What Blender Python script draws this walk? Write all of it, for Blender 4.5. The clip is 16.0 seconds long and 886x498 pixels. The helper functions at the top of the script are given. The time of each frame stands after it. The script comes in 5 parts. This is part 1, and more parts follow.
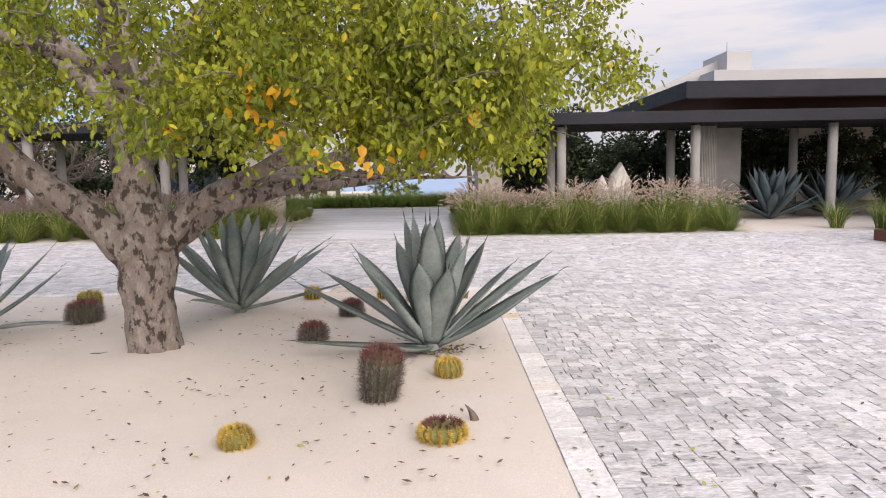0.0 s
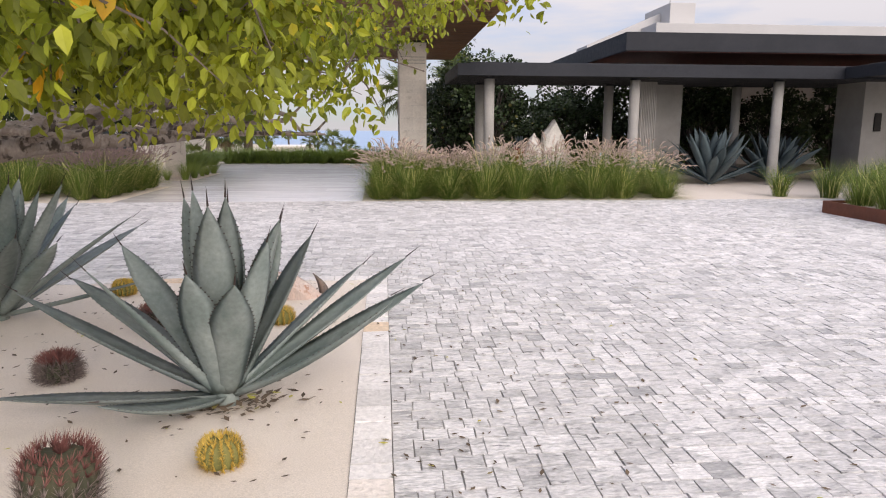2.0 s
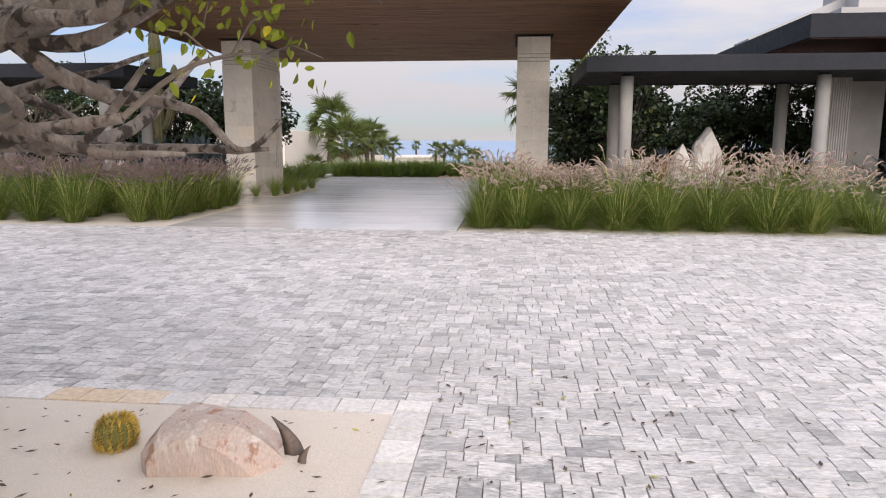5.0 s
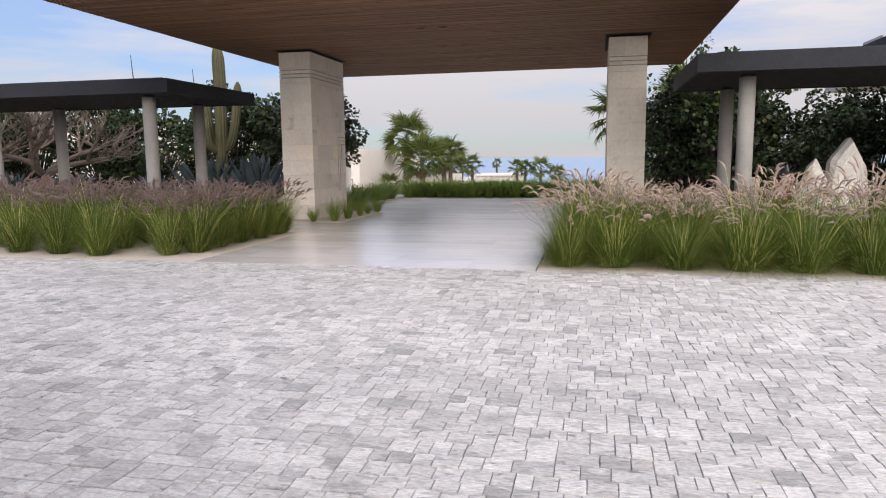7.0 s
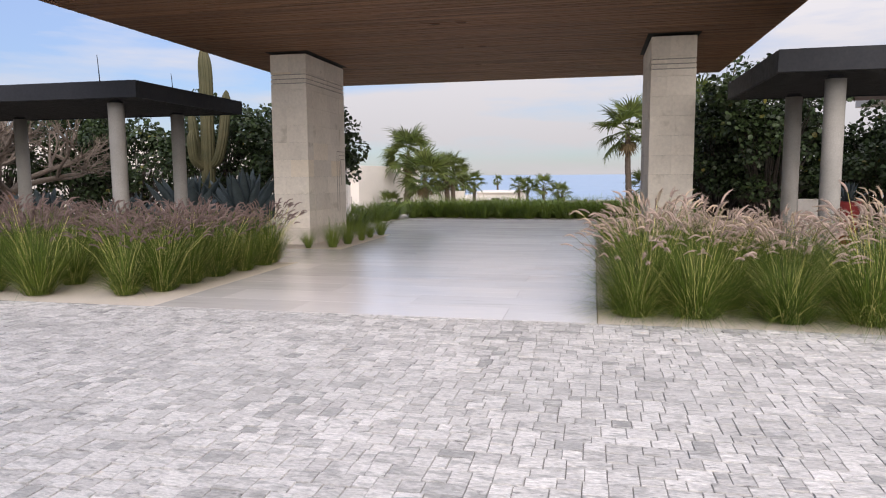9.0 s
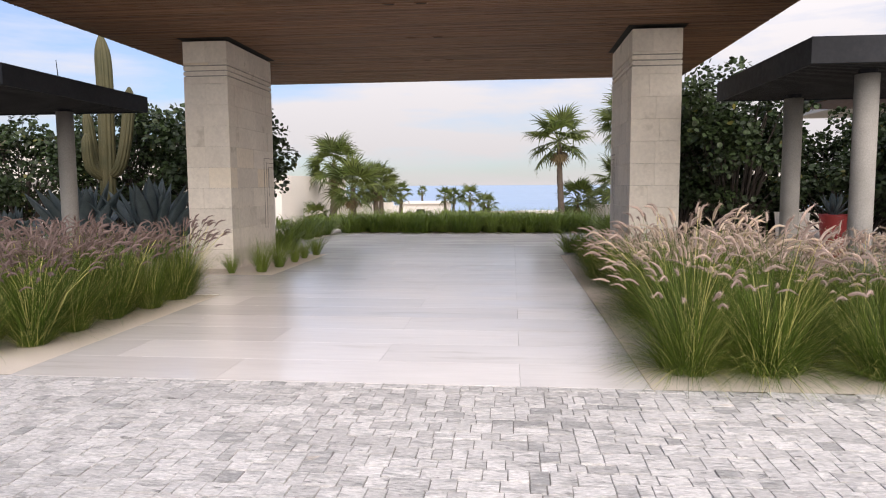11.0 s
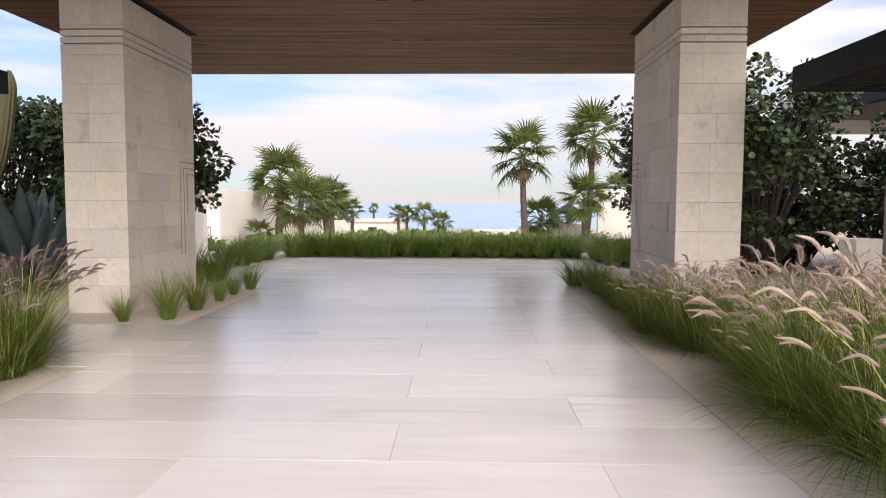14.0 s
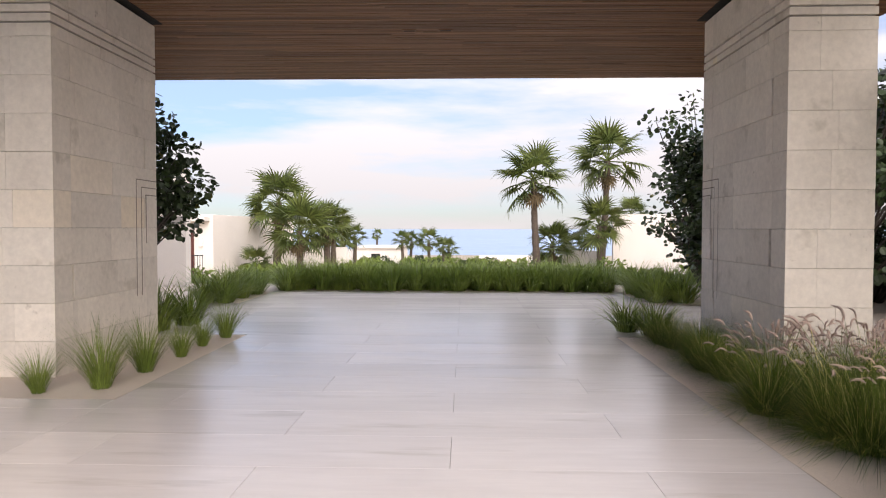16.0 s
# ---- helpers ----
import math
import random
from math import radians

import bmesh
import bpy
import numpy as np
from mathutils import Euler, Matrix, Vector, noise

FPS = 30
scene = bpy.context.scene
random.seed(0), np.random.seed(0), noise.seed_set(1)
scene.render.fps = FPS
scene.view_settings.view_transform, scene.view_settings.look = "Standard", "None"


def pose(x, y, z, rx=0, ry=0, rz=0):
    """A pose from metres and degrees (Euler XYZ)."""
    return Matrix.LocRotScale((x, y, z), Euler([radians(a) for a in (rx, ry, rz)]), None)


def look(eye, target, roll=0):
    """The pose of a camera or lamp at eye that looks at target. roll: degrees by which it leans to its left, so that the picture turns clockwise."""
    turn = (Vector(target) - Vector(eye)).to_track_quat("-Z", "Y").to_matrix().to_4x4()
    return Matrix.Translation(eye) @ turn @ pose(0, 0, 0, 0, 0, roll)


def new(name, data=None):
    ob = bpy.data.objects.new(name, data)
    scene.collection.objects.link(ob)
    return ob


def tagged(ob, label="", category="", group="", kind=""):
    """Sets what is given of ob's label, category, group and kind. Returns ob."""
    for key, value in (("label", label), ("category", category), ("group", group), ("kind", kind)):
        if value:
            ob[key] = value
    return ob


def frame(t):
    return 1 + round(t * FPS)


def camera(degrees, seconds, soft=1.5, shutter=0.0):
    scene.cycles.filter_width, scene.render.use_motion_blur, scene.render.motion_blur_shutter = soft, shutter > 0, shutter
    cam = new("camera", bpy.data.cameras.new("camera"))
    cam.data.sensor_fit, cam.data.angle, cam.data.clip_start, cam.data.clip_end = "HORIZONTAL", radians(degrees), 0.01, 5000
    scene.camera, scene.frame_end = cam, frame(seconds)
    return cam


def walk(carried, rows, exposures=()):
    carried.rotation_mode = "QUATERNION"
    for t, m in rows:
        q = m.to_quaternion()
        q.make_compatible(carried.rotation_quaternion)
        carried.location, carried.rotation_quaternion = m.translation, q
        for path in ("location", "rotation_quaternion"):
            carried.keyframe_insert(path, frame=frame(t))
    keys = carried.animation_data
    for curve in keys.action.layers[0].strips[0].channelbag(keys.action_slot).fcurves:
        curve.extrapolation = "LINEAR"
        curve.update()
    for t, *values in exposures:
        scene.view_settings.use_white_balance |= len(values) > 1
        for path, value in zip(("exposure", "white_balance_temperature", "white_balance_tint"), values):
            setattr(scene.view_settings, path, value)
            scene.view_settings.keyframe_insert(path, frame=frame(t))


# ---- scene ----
cam = camera(66.0, 16.0, 1.1)
PATH = [
    (0, (-0.081, 0.113, 1.436), (-0.075, 2.102, 1.222), -1.0),
    (0.5, (0.084, 0.57, 1.422), (0.186, 2.553, 1.179), -0.4),
    (1, (0.288, 1.016, 1.425), (0.447, 2.991, 1.152), -0.1),
    (1.5, (0.489, 1.495, 1.437), (0.663, 3.463, 1.129), -0.0),
    (2, (0.681, 2.037, 1.453), (0.853, 3.999, 1.109), 0.2),
    (2.5, (0.85, 2.545, 1.438), (1.009, 4.505, 1.071), 0.3),
    (3, (0.958, 3.063, 1.441), (1.083, 5.023, 1.066), 0.5),
    (3.5, (1.046, 3.535, 1.451), (1.122, 5.499, 1.081), 0.7),
    (4, (1.11, 4.093, 1.461), (1.101, 6.062, 1.107), 0.7),
    (4.5, (1.14, 4.643, 1.459), (1.031, 6.612, 1.125), 0.4),
    (7, (0.999, 7.348, 1.459), (0.562, 9.281, 1.194), -0.6),
    (7.5, (0.838, 7.892, 1.463), (0.379, 9.822, 1.212), -0.7),
    (8, (0.651, 8.349, 1.457), (0.181, 10.278, 1.216), -0.8),
    (8.5, (0.452, 8.813, 1.444), (-0.007, 10.746, 1.213), -0.8),
    (9, (0.192, 9.339, 1.472), (-0.238, 11.28, 1.255), -0.4),
    (9.5, (-0.105, 9.828, 1.476), (-0.442, 11.788, 1.26), -0.7),
    (12, (-1.036, 12.234, 1.475), (-1.201, 14.221, 1.317), 0.1),
    (12.5, (-1.141, 12.793, 1.445), (-1.28, 14.783, 1.3), 0.3),
    (13, (-1.242, 13.297, 1.448), (-1.353, 15.288, 1.307), 0.4),
    (13.5, (-1.361, 13.833, 1.424), (-1.439, 15.827, 1.287), 0.3),
    (14, (-1.479, 14.344, 1.428), (-1.532, 16.339, 1.292), 0.2),
    (14.5, (-1.589, 14.877, 1.438), (-1.626, 16.873, 1.306), -0.0),
    (15, (-1.653, 15.407, 1.453), (-1.686, 17.403, 1.339), -0.0),
    (15.5, (-1.741, 15.918, 1.463), (-1.775, 17.916, 1.373), -0.1),
    (16, (-1.788, 16.498, 1.443), (-1.85, 18.496, 1.382), 0.1),
]
walk(cam, [(t, look(eye, target, roll)) for t, eye, target, roll in PATH],
     [(0, 0.41, 6850, 17), (3.5, 0.40, 6790, 16), (7, 0.37, 6740, 15), (9.5, 0.41, 6790, 15), (12, 0.69, 6990, 15.5), (16, 0.79, 6980, 17)])

# ---- light ----
SUN_DIR = Vector((0.34, -0.88, 0.43)).normalized()
world = bpy.data.worlds.new("sky")
scene.world = world
world.use_nodes = True
wn, wl = world.node_tree.nodes, world.node_tree.links
wn.clear()
w_out, w_bg = wn.new("ShaderNodeOutputWorld"), wn.new("ShaderNodeBackground")
w_sky, w_mix, w_geo = wn.new("ShaderNodeTexSky"), wn.new("ShaderNodeMix"), wn.new("ShaderNodeTexCoord")
w_map, w_noise, w_ramp = wn.new("ShaderNodeMapping"), wn.new("ShaderNodeTexNoise"), wn.new("ShaderNodeMapRange")
w_sky.sky_type, w_sky.sun_disc = "NISHITA", False
w_sky.dust_density, w_sky.ozone_density = 0.3, 2.5
w_sky.sun_elevation = math.asin(SUN_DIR.z)
w_sky.sun_rotation = math.atan2(SUN_DIR.x, SUN_DIR.y)
w_mix.data_type = "RGBA"
w_map.inputs["Scale"].default_value = (1.1, 1.1, 6.5)
w_noise.inputs["Scale"].default_value = 1.7
w_noise.inputs["Detail"].default_value = 7
w_noise.inputs["Roughness"].default_value = 0.55
w_ramp.inputs["From Min"].default_value, w_ramp.inputs["From Max"].default_value = 0.38, 0.56
w_ramp.inputs["To Min"].default_value, w_ramp.inputs["To Max"].default_value = 0.24, 0.97
w_mix.inputs["B"].default_value = (6.7, 6.75, 7.1, 1)
wl.new(w_geo.outputs["Generated"], w_map.inputs["Vector"])
wl.new(w_map.outputs["Vector"], w_noise.inputs["Vector"])
w_thin, w_side = wn.new("ShaderNodeMath"), wn.new("ShaderNodeSeparateXYZ")   # the cloud thickens towards the building
w_thin.operation, w_thin.inputs[1].default_value = "MULTIPLY_ADD", 0.14
wl.new(w_geo.outputs["Generated"], w_side.inputs["Vector"])
wl.new(w_side.outputs["X"], w_thin.inputs[0])
wl.new(w_noise.outputs["Fac"], w_thin.inputs[2])
wl.new(w_thin.outputs[0], w_ramp.inputs["Value"])
wl.new(w_ramp.outputs["Result"], w_mix.inputs["Factor"])
w_blue = wn.new("ShaderNodeMix")
w_blue.data_type, w_blue.blend_type = "RGBA", "MULTIPLY"
w_blue.inputs["Factor"].default_value = 1
w_blue.inputs["B"].default_value = (0.66, 0.82, 1.08, 1)
wl.new(w_sky.outputs["Color"], w_blue.inputs["A"])
wl.new(w_blue.outputs["Result"], w_mix.inputs["A"])
w_sep, w_up, w_bright = wn.new("ShaderNodeSeparateXYZ"), wn.new("ShaderNodeMapRange"), wn.new("ShaderNodeVectorMath")
wl.new(w_geo.outputs["Generated"], w_sep.inputs["Vector"])
wl.new(w_sep.outputs["Z"], w_up.inputs["Value"])
for key, value in (("From Min", 0.02), ("From Max", 0.85), ("To Min", 0.86), ("To Max", 2.2)):
    w_up.inputs[key].default_value = value
w_bright.operation = "SCALE"
wl.new(w_mix.outputs["Result"], w_bright.inputs[0])
wl.new(w_up.outputs["Result"], w_bright.inputs["Scale"])
wl.new(w_bright.outputs["Vector"], w_bg.inputs["Color"])
w_bg.inputs["Strength"].default_value = 0.082
wl.new(w_bg.outputs["Background"], w_out.inputs["Surface"])

sun = new("sun", bpy.data.lights.new("sun", "SUN"))
sun.data.energy, sun.data.angle, sun.data.color = 2.45, radians(50), (1.0, 0.945, 0.88)
sun.matrix_world = look(SUN_DIR * 30, (0, 0, 0))

# ---- materials ----


def surface(name, colors, scale=3.0, fine=40.0, rough=0.8, bump=0.2, bump_scale=60.0, vary=0.0, tint=None, stretch=(1, 1, 1),
            metal=0.0, through_light=0.0, spots=None, spec=0.4, mid=0.5, soft_edge=0.2, grain_depth=0.17, shift=False):
    """A procedural surface: two colours in large patches, fine grain, variation from piece to piece, relief; spots: (colour, scale, threshold), one or a list; shift: each piece has a pattern of its own."""
    m = bpy.data.materials.new(name)
    m.use_nodes = True
    nt = m.node_tree
    n, l = nt.nodes, nt.links
    n.clear()
    out, bsdf, geo = n.new("ShaderNodeOutputMaterial"), n.new("ShaderNodeBsdfPrincipled"), n.new("ShaderNodeNewGeometry")
    mapping = n.new("ShaderNodeMapping")
    mapping.inputs["Scale"].default_value = stretch
    l.new(geo.outputs["Position"], mapping.inputs["Vector"])
    info = n.new("ShaderNodeObjectInfo")
    piece = n.new("ShaderNodeMath")
    piece.operation = "ADD"
    l.new(info.outputs["Random"], piece.inputs[0])
    l.new(geo.outputs["Random Per Island"], piece.inputs[1])
    frac = n.new("ShaderNodeMath")
    frac.operation = "FRACT"
    l.new(piece.outputs[0], frac.inputs[0])

    own = mapping.outputs["Vector"]
    if shift:
        jump, moved = n.new("ShaderNodeMath"), n.new("ShaderNodeVectorMath")
        jump.operation, jump.inputs[1].default_value = "MULTIPLY", 60.0
        l.new(frac.outputs[0], jump.inputs[0])
        l.new(mapping.outputs["Vector"], moved.inputs[0])
        l.new(jump.outputs[0], moved.inputs[1])
        own = moved.outputs["Vector"]

    def noise_of(sc, detail=5.0, rough_=0.6, at=None):
        t = n.new("ShaderNodeTexNoise")
        t.inputs["Scale"].default_value, t.inputs["Detail"].default_value, t.inputs["Roughness"].default_value = sc, detail, rough_
        l.new(at or mapping.outputs["Vector"], t.inputs["Vector"])
        return t.outputs["Fac"]

    def ramp(v, lo, hi, a=0.0, b=1.0):
        r = n.new("ShaderNodeMapRange")
        for k, x in (("From Min", lo), ("From Max", hi), ("To Min", a), ("To Max", b)):
            r.inputs[k].default_value = x
        l.new(v, r.inputs["Value"])
        return r.outputs["Result"]

    def mix(f, a, b, mode="MIX"):
        x = n.new("ShaderNodeMix")
        x.data_type, x.blend_type = "RGBA", mode
        for k, v in (("Factor", f), ("A", a), ("B", b)):
            if isinstance(v, bpy.types.NodeSocket):
                l.new(v, x.inputs[k])
            else:
                x.inputs[k].default_value = v if k == "Factor" else (*v, 1)
        return x.outputs["Result"]

    col = mix(ramp(noise_of(scale), mid - soft_edge, mid + soft_edge), colors[0], colors[1])
    if tint:
        col = mix(ramp(frac.outputs[0], 1 - tint[1], 1 - tint[1] + 0.04), col, tint[0])
    for tone, size, edge in (spots if isinstance(spots, list) else [spots] if spots else []):
        col = mix(ramp(noise_of(size, 4.0, 0.6, own), edge, edge + (0.10 if shift else 0.06)), col, tone)
    grain = ramp(noise_of(fine, 4.0, 0.6, own), 0.25, 0.75, 1 - grain_depth * 1.15, 1 + grain_depth * 0.85)
    hsv = n.new("ShaderNodeHueSaturation")
    l.new(col, hsv.inputs["Color"])
    val = n.new("ShaderNodeMath")
    val.operation = "MULTIPLY"
    l.new(grain, val.inputs[0])
    l.new(ramp(frac.outputs[0], 0, 1, 1 - vary, 1 + vary), val.inputs[1])
    l.new(val.outputs[0], hsv.inputs["Value"])
    l.new(hsv.outputs["Color"], bsdf.inputs["Base Color"])
    bsdf.inputs["Metallic"].default_value = metal
    bsdf.inputs["Specular IOR Level"].default_value = spec
    l.new(ramp(noise_of(fine * 0.3), 0.3, 0.7, rough - 0.08, min(1.0, rough + 0.08)), bsdf.inputs["Roughness"])
    if bump:
        b = n.new("ShaderNodeBump")
        b.inputs["Strength"].default_value, b.inputs["Distance"].default_value = bump, 0.02
        l.new(noise_of(bump_scale, 6.0), b.inputs["Height"])
        l.new(b.outputs["Normal"], bsdf.inputs["Normal"])
    if through_light:
        tr, ms = n.new("ShaderNodeBsdfTranslucent"), n.new("ShaderNodeMixShader")
        l.new(hsv.outputs["Color"], tr.inputs["Color"])
        ms.inputs["Fac"].default_value = through_light
        l.new(bsdf.outputs["BSDF"], ms.inputs[1])
        l.new(tr.outputs["BSDF"], ms.inputs[2])
        l.new(ms.outputs["Shader"], out.inputs["Surface"])
    else:
        l.new(bsdf.outputs["BSDF"], out.inputs["Surface"])
    return m


M_SAND = surface("sand", ((0.67, 0.59, 0.505), (0.74, 0.66, 0.575)), 0.9, 150, 0.95, 0.25, 90)
M_SETT = surface("split_stone", ((0.735, 0.71, 0.692), (0.585, 0.57, 0.558)), 0.45, 45, 0.85, 1.0, 24, vary=0.17, tint=((0.34, 0.335, 0.33), 0.075), stretch=(0.65, 1.5, 1), spots=[((0.50, 0.49, 0.48), 9.0, 0.51), ((0.27, 0.265, 0.26), 13.0, 0.61), ((0.66, 0.56, 0.46), 3.0, 0.69)], grain_depth=0.28, shift=True)
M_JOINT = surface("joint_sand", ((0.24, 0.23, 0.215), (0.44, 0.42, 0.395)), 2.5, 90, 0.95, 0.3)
M_EDGE = surface("edge_stone", ((0.82, 0.785, 0.75), (0.70, 0.67, 0.645)), 1.5, 30, 0.85, 0.6, 30, grain_depth=0.2, vary=0.12, tint=((0.66, 0.52, 0.38), 0.12))
M_SLAB = surface("honed_limestone", ((0.83, 0.79, 0.77), (0.74, 0.70, 0.68)), 0.9, 6, 0.19, 0.002, 30, grain_depth=0.05, vary=0.09, stretch=(0.35, 2.2, 1), spec=0.6, spots=[((0.66, 0.62, 0.585), 1.6, 0.60)], shift=True)
M_COLUMN = surface("column_limestone", ((0.79, 0.735, 0.65), (0.71, 0.655, 0.575)), 1.6, 16, 0.85, 0.18, 40, vary=0.08, tint=((0.75, 0.665, 0.54), 0.05), grain_depth=0.09, spots=[((0.60, 0.55, 0.47), 2.2, 0.60), ((0.46, 0.41, 0.34), 7.0, 0.69)], shift=True)
M_WOOD = surface("slat_wood", ((0.235, 0.125, 0.065), (0.15, 0.075, 0.04)), 3, 50, 0.6, 0.1, 60, vary=0.30, stretch=(0.15, 4, 4))
M_DARK = surface("dark_metal", ((0.020, 0.022, 0.027), (0.028, 0.030, 0.036)), 0.8, 30, 0.6, 0.03, 30, spec=0.15)
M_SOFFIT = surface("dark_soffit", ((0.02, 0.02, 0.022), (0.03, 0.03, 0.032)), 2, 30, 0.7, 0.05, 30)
M_CONC = surface("concrete", ((0.34, 0.325, 0.305), (0.27, 0.26, 0.24)), 2.2, 60, 0.85, 0.1, 60, vary=0.05)
M_STUCCO = surface("white_stucco", ((0.80, 0.76, 0.71), (0.74, 0.70, 0.65)), 0.6, 80, 0.9, 0.12, 90)
M_CORTEN = surface("rusted_steel", ((0.22, 0.075, 0.04), (0.13, 0.05, 0.03)), 3, 60, 0.85, 0.15, 80)
M_AGAVE = surface("agave_skin", ((0.26, 0.295, 0.275), (0.115, 0.155, 0.143)), 3, 40, 0.5, 0.06, 30, vary=0.26, through_light=0.05, shift=True)
M_AGAVE_DARK = surface("dark_agave_skin", ((0.085, 0.115, 0.125), (0.05, 0.075, 0.082)), 4, 40, 0.6, 0.04, 30, vary=0.15)
M_THORN = surface("agave_thorn", ((0.06, 0.04, 0.03), (0.03, 0.02, 0.02)), 9, 40, 0.6, 0.0)
M_BARK = surface("pale_bark", ((0.33, 0.285, 0.25), (0.17, 0.14, 0.12)), 11, 70, 0.9, 1.0, 30, stretch=(1, 1, 0.6), spots=[((0.21, 0.17, 0.145), 14.0, 0.48), ((0.06, 0.047, 0.038), 12.0, 0.53)])
M_STEM = surface("dark_stem_bark", ((0.07, 0.058, 0.048), (0.04, 0.034, 0.03)), 8, 60, 0.9, 0.2, 40)
M_TWIG = surface("twig_bark", ((0.20, 0.16, 0.13), (0.12, 0.095, 0.08)), 8, 60, 0.9, 0.2, 40)
M_LEAF = surface("fig_leaf", ((0.12, 0.175, 0.015), (0.36, 0.37, 0.032)), 1.4, 30, 0.5, 0.05, 40, vary=0.5, tint=((0.62, 0.42, 0.02), 0.025), through_light=0.42)
M_LEAF_Y = surface("yellowed_leaf", ((0.72, 0.46, 0.015), (0.66, 0.30, 0.02)), 6, 30, 0.5, 0.05, 40, vary=0.15, through_light=0.35)
M_GRAPE = surface("sea_grape_leaf", ((0.018, 0.034, 0.012), (0.042, 0.066, 0.022)), 1.1, 30, 0.5, 0.05, 30, vary=0.5, tint=((0.20, 0.15, 0.03), 0.02), through_light=0.10, spec=0.35)
M_GRASS = surface("fountain_grass", ((0.072, 0.132, 0.018), (0.19, 0.255, 0.046)), 1.3, 20, 0.6, 0.0, vary=0.6, tint=((0.54, 0.50, 0.19), 0.13), through_light=0.33)
M_PLUME = surface("grass_plume", ((0.50, 0.385, 0.335), (0.64, 0.52, 0.45)), 2, 30, 0.9, 0.0, vary=0.25, through_light=0.45)
M_PLUME_B = surface("buff_grass_plume", ((0.60, 0.48, 0.38), (0.72, 0.60, 0.48)), 2, 30, 0.9, 0.0, vary=0.22, through_light=0.45)
M_RED = surface("red_glaze", ((0.36, 0.045, 0.045), (0.28, 0.035, 0.035)), 3, 40, 0.4, 0.05, 40)
M_PLUME_L = surface("mauve_grass_plume", ((0.24, 0.175, 0.165), (0.34, 0.25, 0.225)), 2, 30, 0.9, 0.0, vary=0.2, through_light=0.4)
M_TURF = surface("dark_strap_grass", ((0.12, 0.185, 0.035), (0.24, 0.31, 0.065)), 1.5, 20, 0.5, 0.0, vary=0.4, through_light=0.25)
M_PALM = surface("palm_frond", ((0.06, 0.095, 0.022), (0.135, 0.16, 0.042)), 1, 20, 0.5, 0.05, 30, vary=0.4, through_light=0.3)
M_PALM_DRY = surface("dry_palm_frond", ((0.20, 0.15, 0.085), (0.14, 0.105, 0.06)), 1, 20, 0.9, 0.05, 30, vary=0.2)
M_PALM_TRUNK = surface("palm_trunk", ((0.13, 0.10, 0.08), (0.075, 0.06, 0.047)), 6, 40, 0.9, 0.6, 14, stretch=(1, 1, 3))
M_CACTUS = surface("columnar_cactus", ((0.06, 0.062, 0.028), (0.095, 0.085, 0.04)), 3, 40, 0.7, 0.1, 30)
M_BARREL = surface("barrel_cactus", ((0.045, 0.05, 0.03), (0.085, 0.08, 0.045)), 8, 40, 0.8, 0.1, 30)
M_SPINE_G = surface("golden_spine", ((0.76, 0.57, 0.15), (0.60, 0.41, 0.08)), 12, 40, 0.7, 0.0, vary=0.3)
M_SPINE_R = surface("reddish_spine", ((0.15, 0.05, 0.045), (0.24, 0.11, 0.09)), 12, 40, 0.8, 0.0, vary=0.4)
M_SPINE_D = surface("dark_spine", ((0.17, 0.13, 0.12), (0.27, 0.22, 0.19)), 12, 40, 0.8, 0.0, vary=0.4)
M_ROCK = surface("white_rock", ((0.74, 0.71, 0.66), (0.60, 0.57, 0.52)), 3, 30, 0.9, 0.5, 14)
M_PINK = surface("pink_granite", ((0.56, 0.41, 0.34), (0.50, 0.43, 0.385)), 5, 60, 0.85, 0.8, 16, stretch=(1.6, 1, 0.5), spots=[((0.38, 0.22, 0.15), 9, 0.58), ((0.64, 0.56, 0.50), 5, 0.58)])
M_SEA = surface("sea_water", ((0.27, 0.39, 0.56), (0.31, 0.43, 0.58)), 0.02, 0.6, 0.5, 0.6, 0.8, stretch=(0.4, 1, 1))
M_BEACH = surface("dry_ground", ((0.46, 0.38, 0.29), (0.36, 0.31, 0.23)), 0.15, 3, 0.95, 0.2, 10)
M_DEBRIS = surface("dry_debris", ((0.09, 0.06, 0.04), (0.15, 0.11, 0.07)), 20, 60, 0.9, 0.0, vary=0.4, tint=((0.32, 0.30, 0.06), 0.10))
M_DRY_TIP = surface("dried_agave", ((0.22, 0.16, 0.13), (0.11, 0.09, 0.08)), 14, 60, 0.85, 0.2, 60)
M_GROOVE_SHADE = surface("groove_mortar", ((0.30, 0.26, 0.22), (0.22, 0.19, 0.16)), 4, 40, 0.9, 0.1, 40)
M_RED_BARK = surface("red_bark", ((0.30, 0.16, 0.09), (0.18, 0.10, 0.06)), 6, 40, 0.9, 0.4, 30)
M_PARAPET = surface("grey_white_stucco", ((0.50, 0.49, 0.48), (0.44, 0.43, 0.42)), 0.6, 60, 0.9, 0.1, 80)
M_BARREL_G = surface("pale_cactus", ((0.15, 0.16, 0.05), (0.22, 0.20, 0.06)), 8, 40, 0.8, 0.1, 30)
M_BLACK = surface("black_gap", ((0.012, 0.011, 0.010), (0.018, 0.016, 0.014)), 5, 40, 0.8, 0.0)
M_DOOR = surface("dark_red_wood", ((0.12, 0.035, 0.025), (0.08, 0.025, 0.02)), 3, 40, 0.6, 0.05, 40)
M_LAMP_GLASS = surface("lamp_glass", ((0.85, 0.82, 0.75), (0.8, 0.78, 0.7)), 5, 40, 0.4, 0.0)
